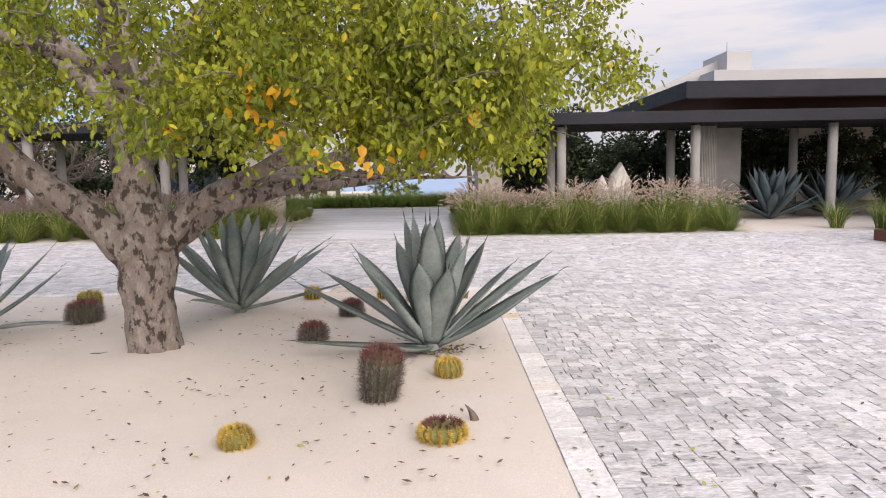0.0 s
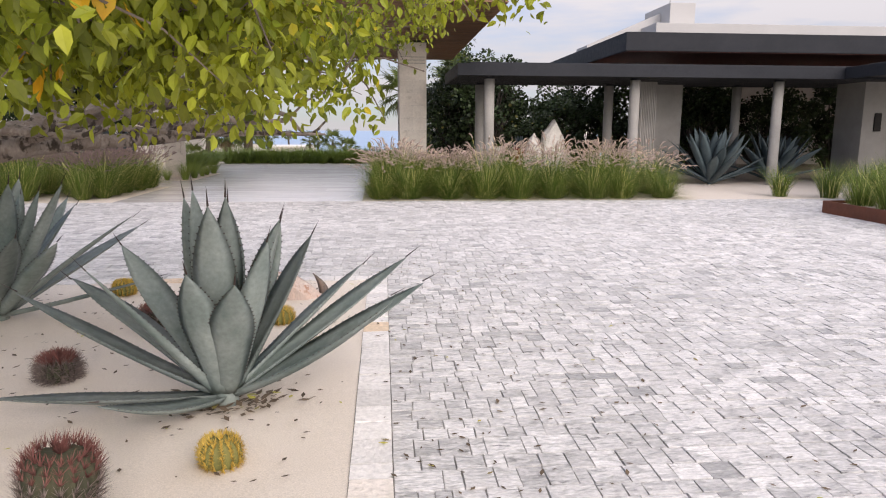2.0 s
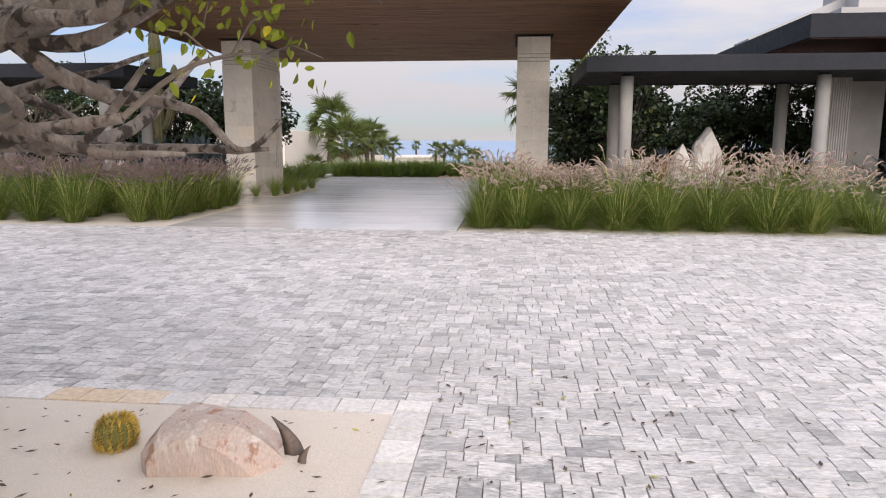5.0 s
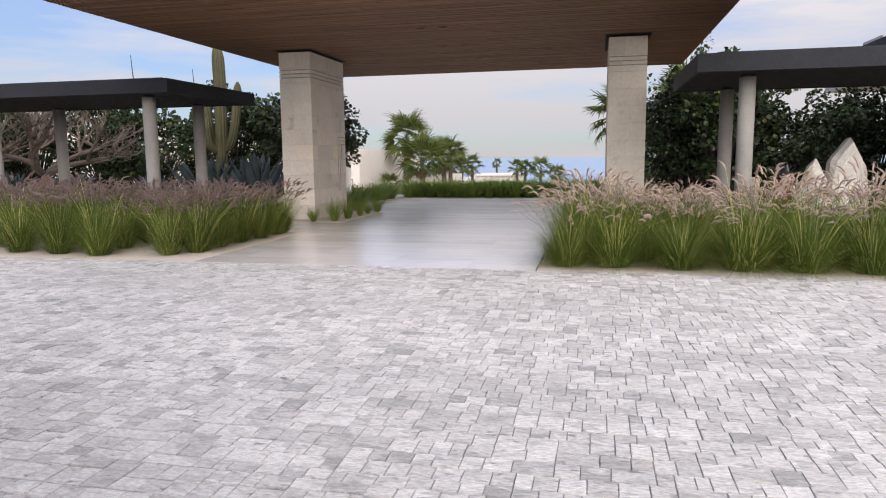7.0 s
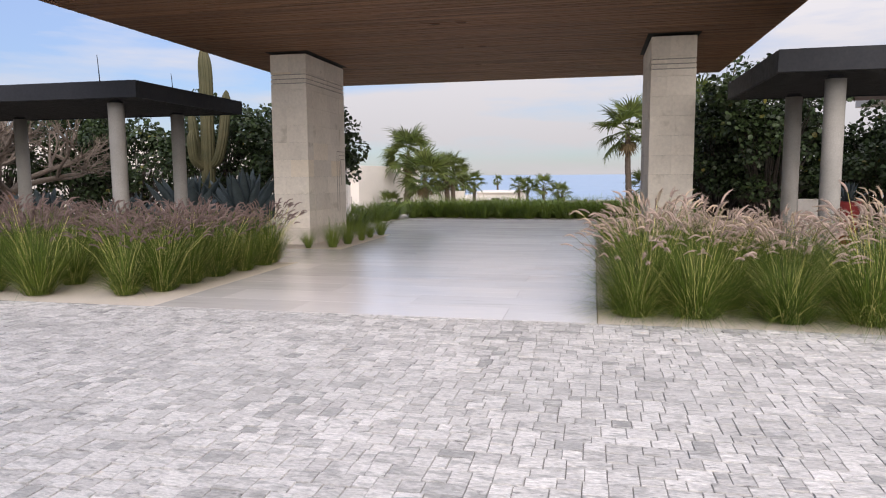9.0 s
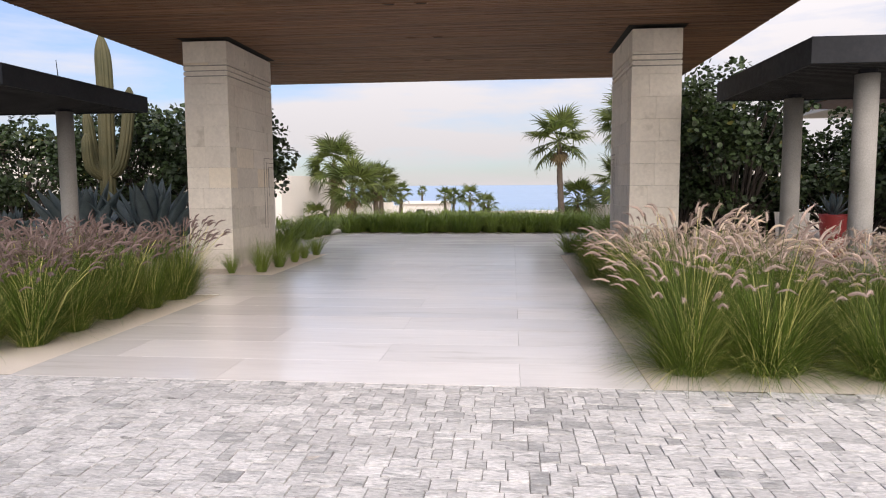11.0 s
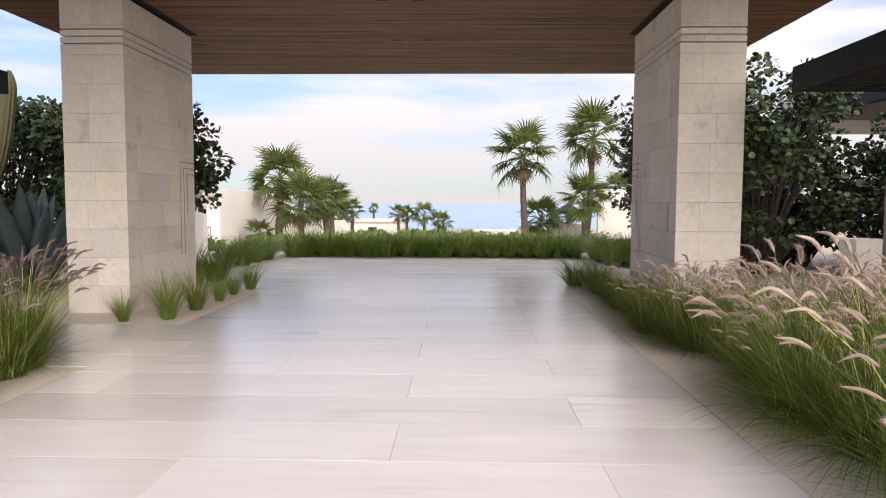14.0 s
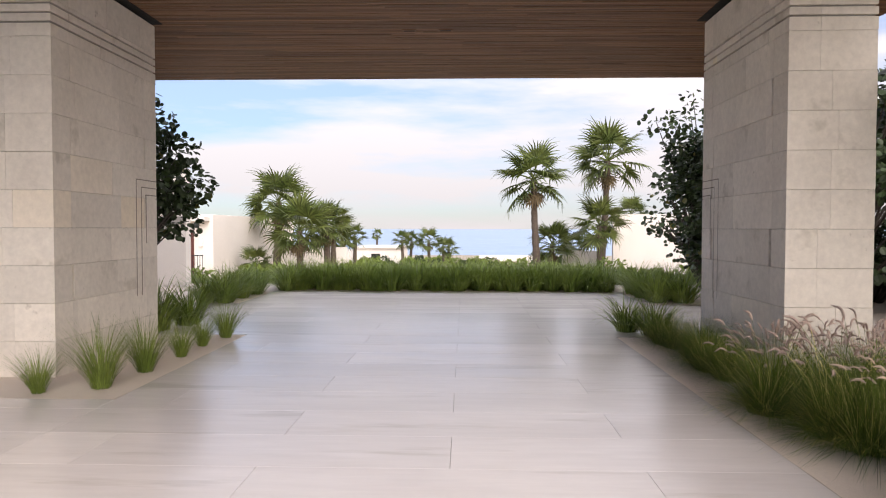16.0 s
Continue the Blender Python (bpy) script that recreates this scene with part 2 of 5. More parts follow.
M_LEAVES_FAR = surface("scrub_leaf", ((0.13, 0.20, 0.035), (0.20, 0.26, 0.05)), 0.8, 20, 0.6, 0.0, vary=0.35, through_light=0.2)

# ---- mesh tools ----


class Build:
    """Gathers vertices and faces of one mesh."""

    def __init__(self):
        self.v, self.f = [], []

    def add(self, verts, faces):
        k = len(self.v)
        self.v.extend(tuple(p) for p in verts)
        self.f.extend(tuple(k + i for i in f) for f in faces)
        return self

    def box(self, x0, y0, z0, x1, y1, z1, chamfer=0.0):
        c = chamfer
        if not c:
            self.add([(x0, y0, z0), (x1, y0, z0), (x1, y1, z0), (x0, y1, z0), (x0, y0, z1), (x1, y0, z1), (x1, y1, z1), (x0, y1, z1)],
                     [(0, 3, 2, 1), (4, 5, 6, 7), (0, 1, 5, 4), (1, 2, 6, 5), (2, 3, 7, 6), (3, 0, 4, 7)])
            return self
        rings = []
        for z, d in ((z0, c), (z0 + c, 0), (z1 - c, 0), (z1, c)):
            rings.append([(x0 + d, y0 + d, z), (x1 - d, y0 + d, z), (x1 - d, y1 - d, z), (x0 + d, y1 - d, z)])
        f = [(3, 2, 1, 0), (12, 13, 14, 15)]
        for r in range(3):
            for i in range(4):
                j = (i + 1) % 4
                f.append((4 * r + i, 4 * r + j, 4 * r + 4 + j, 4 * r + 4 + i))
        return self.add([p for r in rings for p in r], f)

    def tube(self, points, radii, n=8, cap=True, lump=0.0, rng=None):
        pts = [Vector(p) for p in points]
        rings, up = [], None
        for i, p in enumerate(pts):
            d = (pts[min(i + 1, len(pts) - 1)] - pts[max(i - 1, 0)]).normalized()
            ref = up if up is not None else (Vector((1, 0, 0)) if abs(d.x) < 0.8 else Vector((0, 1, 0)))
            a = (ref - d * ref.dot(d)).normalized()
            up = a
            b = d.cross(a)
            ring = []
            for k in range(n):
                w = 2 * math.pi * k / n
                r = radii[i] * (1 + (lump * (rng.random() - 0.5) if rng else 0))
                ring.append(p + (a * math.cos(w) + b * math.sin(w)) * r)
            rings.append(ring)
        f = []
        for r in range(len(rings) - 1):
            for k in range(n):
                j = (k + 1) % n
                f.append((r * n + k, r * n + j, (r + 1) * n + j, (r + 1) * n + k))
        if cap:
            f.append(tuple(reversed(range(n))))
            f.append(tuple(range((len(rings) - 1) * n, len(rings) * n)))
        return self.add([q for r in rings for q in r], f)

    def mesh(self, name, material, smooth=False):
        me = bpy.data.meshes.new(name)
        me.from_pydata([tuple(p) for p in self.v], [], self.f)
        me.materials.append(material)
        if smooth:
            me.polygons.foreach_set("use_smooth", [True] * len(me.polygons))
        return me


def part(name, build, material, parent=None, label="", smooth=False, at=None):
    """Links what was built as one mesh object, under a thing or on its own."""
    ob = new(name, build if isinstance(build, bpy.types.Mesh) else build.mesh(name, material, smooth))
    if at is not None:
        ob.matrix_basis = at
    if parent is not None:
        ob.parent = parent
    return tagged(ob, label)


def thing(name, at, label, category, group="", kind=""):
    ob = new(name)
    ob.empty_display_size = 0.1
    ob.matrix_basis = at
    return tagged(ob, label, category, group, kind)


def structure(name, build, material, label, category, smooth=False):
    return tagged(part(name, build, material, None, "", smooth), label, category, "", "structure")


def curve_points(points, steps):
    """A smooth line through the points."""
    p = [Vector(q) for q in points]
    p = [p[0] * 2 - p[1]] + p + [p[-1] * 2 - p[-2]]
    res = []
    for i in range(1, len(p) - 2):
        for s in range(steps):
            t = s / steps
            a, b, c, d = p[i - 1], p[i], p[i + 1], p[i + 2]
            res.append(0.5 * (2 * b + (c - a) * t + (2 * a - 5 * b + 4 * c - d) * t * t + (3 * b - a - 3 * c + d) * t ** 3))
    res.append(p[-2])
    return res


def leaf_build(pos, axis, normal, size, outline, fold=0.25):
    """Many leaves in one mesh: outline is a row of (along, across) from the base to the tip, mirrored over the midrib."""
    pos, axis, normal = (np.asarray(a, float) for a in (pos, axis, normal))
    size = np.asarray(size, float)[:, None]
    axis /= np.linalg.norm(axis, axis=1, keepdims=True) + 1e-9
    side = np.cross(axis, normal)
    side /= np.linalg.norm(side, axis=1, keepdims=True) + 1e-9
    up = np.cross(side, axis)
    cols = [pos + axis * size * outline[0][0]]
    inner = outline[1:-1]
    for a, c in inner:
        cols.append(pos + size * (axis * a + side * c + up * c * fold))
    cols.append(pos + axis * size * outline[-1][0])
    for a, c in inner[::-1]:
        cols.append(pos + size * (axis * a - side * c + up * c * fold))
    n, k = len(pos), len(cols)
    v = np.stack(cols, 1).reshape(-1, 3)
    m = len(inner)
    right, left = tuple(range(0, m + 2)), (0,) + tuple(range(m + 1, k))
    b = Build()
    b.v = v.tolist()
    b.f = [tuple(i * k + j for j in face) for i in range(n) for face in (right, left)]
    return b


def blade_build(rng, n, spread, length, width, lean, droop, seg=4, lean_bias=(0, 0), low=0.15):
    """A clump of arching grass blades about the origin."""
    az = rng.uniform(0, 2 * np.pi, n)
    r0 = spread * np.sqrt(rng.uniform(0, 1, n))
    base = np.stack([r0 * np.cos(az), r0 * np.sin(az), np.zeros(n)], 1)
    az2 = az + rng.normal(0, 0.5, n)
    ln = length * rng.uniform(0.6, 1.08, n)
    le = lean * rng.uniform(low, 1.25, n)
    wd = width * rng.uniform(0.7, 1.2, n)
    dirh = np.stack([np.cos(az2) + lean_bias[0], np.sin(az2) + lean_bias[1], np.zeros(n)], 1)
    side = np.stack([-np.sin(az2), np.cos(az2), np.zeros(n)], 1)
    cols, p, ang = [], base, le.copy()
    for s in range(seg + 1):
        w = (wd * (1 - (s / seg) ** 1.6) * (0.6 if s == 0 else 1))[:, None]
        if s == seg:
            cols.append(p)
        else:
            cols.extend([p - side * w / 2, p + side * w / 2])
        step = (ln / seg)[:, None]
        p = p + step * (dirh * np.sin(ang)[:, None] + np.array([0, 0, 1.0]) * np.cos(ang)[:, None])
        p[:, 2] = np.maximum(p[:, 2], 0.01)
        ang = ang + droop * rng.uniform(0.5, 1.3, n) / seg
    k = len(cols)
    b = Build()
    b.v = np.stack(cols, 1).reshape(-1, 3).tolist()
    faces = [(2 * s, 2 * s + 1, 2 * s + 3, 2 * s + 2) for s in range(seg - 1)] + [(2 * seg - 2, 2 * seg - 1, 2 * seg)]
    b.f = [tuple(i * k + j for j in f) for i in range(n) for f in faces]
    return b


def fresh(seed):
    return np.random.default_rng(seed)


OVATE = [(0, 0), (0.28, 0.30), (0.62, 0.27), (1.0, 0)]
ROUND = [(0, 0), (0.12, 0.34), (0.5, 0.50), (0.86, 0.32), (1.0, 0)]

# ---- ground, terrace, paving ----
BED_X, BED_Y = 0.52, 8.62          # corner of the sand bed under the tree
PAVE_Y = 16.12                     # where the paving meets the terrace
TER_X0, TER_X1 = -4.72, 0.24       # terrace between the grass beds

ground = Build()
profile = [(-60, 0), (34, 0), (40, -0.7), (60, -1.6), (100, -2.9), (160, -4.6), (215, -6.3), (5000, -12)]
xs = (-2500, -300, -80, -30, 0, 30, 80, 300, 2500)
ground.add([(x, y, z - 0.03) for y, z in profile for x in xs],
           [(r * 9 + c, r * 9 + c + 1, r * 9 + c + 10, r * 9 + c + 9) for r in range(len(profile) - 1) for c in range(8)])
structure("ground", ground, M_BEACH, "pale sandy ground sloping down to the beach", "ground")
sea = Build().add([(-2600, 205, -6.0), (2600, 205, -6.0), (2600, 4900, -6.0), (-2600, 4900, -6.0)], [(0, 1, 2, 3)])
structure("water", sea, M_SEA, "calm blue sea reaching the horizon", "sea")

bed = Build()
nx, ny = 56, 56
bx0, by0 = -14.0, -4.0
for j in range(ny + 1):
    for i in range(nx + 1):
        x, y = bx0 + (BED_X - bx0) * i / nx, by0 + (BED_Y - by0) * j / ny
        e = min(1.0, min(BED_X - x, BED_Y - y) / 0.8)
        bed.v.append((x, y, -0.004 + 0.02 * e * (0.5 + noise.noise((x * 1.7, y * 1.7, 3))) + 0.05 * e * math.exp(-((x + 2.47) ** 2 + (y - 5.68) ** 2) / 0.6)))
bed.f = [(j * (nx + 1) + i, j * (nx + 1) + i + 1, (j + 1) * (nx + 1) + i + 1, (j + 1) * (nx + 1) + i) for j in range(ny) for i in range(nx)]
structure("sand_bed", bed, M_SAND, "raked pale sand bed with scattered leaf litter", "sand bed", True)


def sand_patch(x0, y0, x1, y1, name, lift=0.0):
    b, n = Build(), 24
    for j in range(n + 1):
        for i in range(n + 1):
            x, y = x0 + (x1 - x0) * i / n, y0 + (y1 - y0) * j / n
            b.v.append((x, y, -0.006 + lift + 0.008 * noise.noise((x * 2, y * 2, 7))))
    b.f = [(j * (n + 1) + i, j * (n + 1) + i + 1, (j + 1) * (n + 1) + i + 1, (j + 1) * (n + 1) + i) for j in range(n) for i in range(n)]
    return structure(name, b, M_SAND, "pale sandy planting bed", "planting bed", True)


sand_patch(TER_X1 + 0.01, PAVE_Y + 0.02, 26, 25.59, "planting_bed_right")
sand_patch(-30, PAVE_Y + 0.02, TER_X0 - 0.01, 20.09, "planting_bed_left")
sand_patch(-30, 22.11, TER_X0 - 0.01, 25.69, "planting_bed_column", 0.001)
sand_patch(-30, 25.71, -7.6, 34, "planting_bed_back")
sand_patch(-7.58, 29.3, -6.12, 34, "planting_bed_corner")
sand_patch(-6.1, 31.92, 1.7, 34, "planting_bed_end")
sand_patch(1.72, 29.6, 30, 34, "planting_bed_far")
sand_patch(3.4, 25.61, 30, 29.58, "planting_bed_hedge")

# ---- grand entrance canopy on two stone piers ----
CX0, CX1, CY0, CY1, CZ = -7.8, 3.3, 16.6, 28.5, 4.05
canopy = thing("entrance_canopy", pose(0, 0, 0), "large flat entrance canopy with a brown slatted wooden soffit", "canopy", "", "structure")
part("roof_slab", Build().box(CX0 + 0.02, CY0 + 0.02, CZ + 0.05, CX1 - 0.02, CY1 - 0.02, CZ + 0.6, 0.01), M_STUCCO, canopy)
slats, rs = Build(), fresh(5)
y = CY0
while y < CY1 - 0.03:
    x = CX0
    while x < CX1 - 0.01:
        x1 = min(CX1, x + rs.uniform(1.6, 3.6))
        if CX1 - x1 < 0.3:
            x1 = CX1
        dz = rs.uniform(0, 0.006)
        slats.box(x + 0.001, y, CZ - 0.006 + dz, x1 - 0.001, y + 0.043, CZ + 0.03)
        x = x1
    y += 0.055
part("slatted_soffit", slats, M_WOOD, canopy, "narrow dark brown timber slats")
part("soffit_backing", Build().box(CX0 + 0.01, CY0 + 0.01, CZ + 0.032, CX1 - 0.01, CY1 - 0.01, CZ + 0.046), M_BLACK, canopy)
for sx, sy in ((-2.52, 21.1), (-2.06, 21.1), (-2.52, 23.35), (-2.06, 23.35), (-2.52, 25.55), (-2.04, 25.55)):
    slot = thing("ceiling_slot", pose(sx, sy, CZ - 0.008), "small rectangular dark slot in the timber soffit", "ceiling vent", "slots in the soffit")
    part("frame", Build().box(-0.09, -0.045, -0.006, 0.09, -0.03, 0.004).box(-0.09, 0.03, -0.006, 0.09, 0.045, 0.004).box(-0.09, -0.03, -0.006, -0.075, 0.03, 0.004).box(0.075, -0.03, -0.006, 0.09, 0.03, 0.004), M_WOOD, slot)
    part("opening", Build().box(-0.075, -0.03, -0.002, 0.075, 0.03, 0.003), M_BLACK, slot)


def pier(x0, y0, x1, y1, name, inner, seed):
    """A pier of coursed limestone blocks with three cut bands and dark strips on its inner face for the shade in
    grooves.
    """
    r = random.Random(seed)
    p = tagged(new(name), "tall pale limestone block pier with dark strips painted as shaded grooves", "pier", "canopy piers", "structure")
    g = 0.03
    part("core", Build().box(x0 + g, y0 + g, -0.1, x1 - g, y1 - g, CZ - 0.06), M_CONC, p)
    courses, h = [], 0.365
    z = -0.02
    while z < CZ - 0.1:
        z1 = min(z + h, CZ - 0.045)
        if 3.40 < z1 < 3.9:
            courses += [(z, 3.392), (3.408, 3.482), (3.498, 3.572), (3.588, z1)] if z < 3.35 else [(z, z1)]
        else:
            courses.append((z, z1))
        z = z1
    for a, b in courses:
        if b - a < 0.02:
            continue
        cuts_x = [x0, x0 + (x1 - x0) * r.choice((0.42, 0.5, 0.58, 0.36)), x1]
        cuts_y = [y0, y0 + 0.36 + r.uniform(-0.1, 0.1), y0 + 1.0 + r.uniform(-0.2, 0.3), y1 - r.uniform(0.3, 0.45), y1]
        for i in range(2):
            for ya, yb in ((y0, y0 + 0.3), (y1 - 0.3, y1)):
                d = r.uniform(0, 0.003)
                lo = cuts_x[i] + (d if i == 0 else 0.001)
                hi = cuts_x[i + 1] - (d if i == 1 else 0.001)
                part("block", Build().box(lo, ya + (d if ya == y0 else 0) , a + 0.0012, hi, yb - (d if yb == y1 else 0), b - 0.0012, 0.0035), M_COLUMN, p)
        for i in range(4):
            lo, hi = max(cuts_y[i], y0 + 0.301), min(cuts_y[i + 1], y1 - 0.301)
            if hi - lo < 0.05:
                continue
            for xa, xb in ((x0, x0 + 0.25), (x1 - 0.25, x1)):
                d = r.uniform(0, 0.003)
                part("block", Build().box(xa + (d if xa == x0 else 0), lo + 0.001, a + 0.0012, xb - (d if xb == x1 else 0), hi - 0.001, b - 0.0012, 0.0035), M_COLUMN, p)
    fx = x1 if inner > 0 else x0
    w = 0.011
    # thin raised strips; their dark colour stands in for shade inside cut grooves
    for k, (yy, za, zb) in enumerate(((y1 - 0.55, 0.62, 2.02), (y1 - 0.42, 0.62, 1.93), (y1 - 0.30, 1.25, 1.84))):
        part("incised_line", Build().box(fx - 0.004, yy, za, fx + inner * 0.003, yy + w, zb), M_GROOVE_SHADE, p)
        part("incised_line", Build().box(fx - 0.004, yy, zb, fx + inner * 0.003, y1 - 0.01, zb + w), M_GROOVE_SHADE, p)
    # no recess is modelled: a black plate gives the shade round the pier head
    part("shadow_gap", Build().box(x0 - 0.07, y0 - 0.07, CZ - 0.012, x1 + 0.07, y1 + 0.07, CZ - 0.002), M_BLACK, p, "black plate painted as the shade of a recess round the pier head")
    return p


pier(-6.52, 22.92, -5.72, 25.12, "pier_left", 1, 3)
pier(1.19, 22.92, 2.0, 25.15, "pier_right", -1, 4)

# ---- low flat-roofed pavilions either side ----


def post(x, y, z1, r=0.135, zone="posts of the pavilions"):
    p = thing("pavilion_post", pose(x, y, 0), "round grey concrete post carrying a flat dark roof", "post", zone)
    part("shaft", Build().tube([(0, 0, -0.05), (0, 0, 0.02), (0, 0, z1 - 0.09)], [r, r, r], 20), M_CONC, p, "", True)
    part("cap", Build().tube([(0, 0, z1 - 0.09), (0, 0, z1)], [r * 0.8, r * 0.8], 16), M_DARK, p)


def flat_roof(name, x0, y0, x1, y1, z0, z1, label, ribs=True, inset=0.35):
    p = tagged(new(name), label, "pavilion roof", "", "structure")
    part("fascia", Build().box(x0, y0, z0, x1, y0 + 0.05, z1, 0.006).box(x0, y1 - 0.05, z0, x1, y1, z1, 0.006).box(x0, y0 + 0.05, z0, x0 + 0.05, y1 - 0.05, z1, 0.006).box(x1 - 0.05, y0 + 0.05, z0, x1, y1 - 0.05, z1, 0.006), M_DARK, p)
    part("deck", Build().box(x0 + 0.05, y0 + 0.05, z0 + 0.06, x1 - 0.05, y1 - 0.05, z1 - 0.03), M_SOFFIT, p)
    part("upper_rim", Build().box(x0 + inset, y0 + inset, z1 - 0.03, x1 - inset, y1 - inset, z1 + 0.06, 0.01), M_DARK, p)
    if ribs:
        b, y = Build(), y0 + 0.12
        while y < y1 - 0.1:
            b.box(x0 + 0.06, y, z0 + 0.012, x1 - 0.06, y + 0.04, z0 + 0.058)
            y += 0.11
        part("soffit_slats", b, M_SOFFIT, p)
    return p


flat_roof("pavilion_roof_right", 2.55, 19.35, 24.0, 22.9, 2.79, 3.09, "low flat dark metal roof of an open walkway")
flat_roof("pavilion_roof_wing", 12.7, 8.0, 16.4, 19.34, 2.79, 3.09, "low flat dark metal roof wing", False)
flat_roof("pavilion_roof_left", -30.0, 19.45, -7.22, 22.95, 2.78, 3.06, "low flat dark metal roof of an open walkway")
for x in (3.44, 7.31, 11.27, 15.2, 19.1):
    post(x, 19.95, 2.84)
    post(x + 0.08, 22.3, 2.84)
for mx, my, mh in ((-8.8, 20.6, 0.62), (-8.35, 22.2, 0.5)):
    tagged(part("roof_mast", Build().tube([(mx, my, 3.08), (mx - 0.04, my, 3.1 + mh)], [0.012, 0.006], 6), M_DARK), "thin lightning rod on the dark roof", "rod", "rods on the roof")
for x in (-8.0, -11.9, -15.8, -19.7, -23.6):
    post(x, 19.95, 2.84)
    post(x - 0.36, 22.3, 2.84)

upper = flat_roof("building_roof", 7.5, 21.3, 40.0, 33.0, 3.66, 4.17, "large dark metal building roof with a reddish timber soffit", False, 0.6)
part("timber_soffit", Build().box(7.56, 21.36, 3.64, 39.9, 32.9, 3.70), M_DOOR, upper, "reddish brown timber soffit")
main = tagged(new("reception_building"), "white stucco building rising behind the dark roofs", "building", "", "structure")
part("parapet", Build().box(11.0, 28.0, 4.17, 40.0, 42.0, 5.46, 0.01), M_PARAPET, main)
part("stair_tower", Build().box(11.75, 28.6, 5.4, 12.75, 31.2, 6.3, 0.01), M_PARAPET, main)
ramp = Build().add([(8.8, 29.5, 4.1), (11.9, 29.5, 4.1), (11.9, 29.5, 6.12), (8.8, 29.5, 4.78), (8.8, 31, 4.1), (11.9, 31, 4.1), (11.9, 31, 6.12), (8.8, 31, 4.78)],
                   [(0, 1, 2, 3), (5, 4, 7, 6), (3, 2, 6, 7), (0, 3, 7, 4), (1, 5, 6, 2), (0, 4, 5, 1)])
part("sloped_parapet", ramp, M_PARAPET, main)
part("back_wall", Build().box(13.0, 31.4, -0.2, 39.0, 31.8, 4.16), M_STUCCO, main)
part("roof_mast", Build().tube([(12.1, 29.5, 6.25), (12.1, 29.5, 6.8)], [0.015, 0.008], 6), M_DARK, main)
fluted = tagged(new("fluted_wall"), "grey concrete wall end with vertical flutes", "wall", "", "structure")
part("panel", Build().box(7.95, 21.2, -0.05, 8.42, 21.6, 2.83, 0.01), M_CONC, fluted)
part("wing_panel", Build().box(8.43, 22.3, -0.05, 9.66, 22.7, 2.83, 0.01), M_CONC, fluted)
for i in range(9):
    part("flute", Build().tube([(7.99 + 0.05 * i, 21.195, 0), (7.99 + 0.05 * i, 21.195, 2.82)], [0.02, 0.02], 8, False), M_CONC, fluted, "", True)
side_pier = tagged(new("wall_end_pier"), "plain grey concrete pier at the walkway's end", "pier", "", "structure")
part("panel", Build().box(14.0, 20.3, -0.05, 14.9, 21.5, 2.83, 0.01), M_CONC, side_pier)
part("plaque", Build().box(14.35, 20.27, 1.45, 14.55, 20.30, 1.95, 0.004), M_BLACK, side_pier, "dark wall plaque")

# ---- plants ----


def plume_build(rng, n, spread, height, lean, seed_bias=(0, 0), size=1.0):
    """Bottlebrush seed heads on thin stalks, nodding outwards."""
    stalks, heads = Build(), Build()
    for _ in range(n):
        az = rng.uniform(0, 2 * math.pi)
        le = lean * rng.uniform(0.2, 1.2)
        h = height * rng.uniform(0.75, 1.1)
        d = Vector((math.cos(az) + seed_bias[0], math.sin(az) + seed_bias[1], 0))
        r0 = spread * rng.uniform(0, 1)
        p0 = Vector((math.cos(az) * r0, math.sin(az) * r0, 0.1))
        p1 = p0 + d * math.sin(le * 0.6) * h * 0.55 + Vector((0, 0, math.cos(le * 0.6) * h * 0.55))
        p2 = p1 + d * math.sin(le) * h * 0.36 + Vector((0, 0, math.cos(le) * h * 0.36))
        stalks.tube([p0, p1, p2], [0.003, 0.0022, 0.0018], 3, False)
        ln = size * rng.uniform(0.11, 0.19)
        a1, a2 = le + 0.25, le + rng.uniform(0.6, 1.2)
        q1 = p2 + (d * math.sin(a1) + Vector((0, 0, math.cos(a1)))) * ln * 0.5
        q2 = q1 + (d * math.sin(a2) + Vector((0, 0, math.cos(a2)))) * ln * 0.5
        w = size * rng.uniform(0.010, 0.015)
        heads.tube(curve_points([p2, q1, q2], 3), [w * 0.3, w * 0.7, w * 0.8, w * 0.8, w * 0.7, w * 0.5, w * 0.1], 5, False)
        for k in range(40):
            t = k / 40
            c = p2.lerp(q1, t * 2) if t < 0.5 else q1.lerp(q2, t * 2 - 1)
            axis = (q2 - p2).normalized()
            o = Vector((rng.normal(), rng.normal(), rng.normal()))
            o = (o - axis * o.dot(axis)).normalized()
            s = axis.cross(o) * 0.0018
            tip = c + o * (w + 0.016 * size) + axis * 0.02
            heads.add([c - s, c + s, tip], [(0, 1, 2)])
    return stalks, heads


GRASS_KINDS = []
for k in range(5):
    rk = fresh(40 + k)
    blades = blade_build(rk, 800, 0.20, 1.05, 0.0052, 0.62, 0.7, 5)
    for extra in (blade_build(rk, 900, 0.25, 0.92, 0.0052, 0.98, 1.3, 6, low=0.5), blade_build(rk, 260, 0.22, 0.5, 0.005, 0.8, 0.9, 4, low=0.3)):
        blades.add(extra.v, extra.f)
    st, hd = plume_build(rk, 38, 0.15, 1.08, 0.86, size=1.15)
    GRASS_KINDS.append((blades.mesh("blades", M_GRASS), st.mesh("stalks", M_GRASS), hd.mesh("plumes", M_PLUME)))
GRASS_PLAIN = [(k[0],) for k in GRASS_KINDS]
GRASS_BACK = []
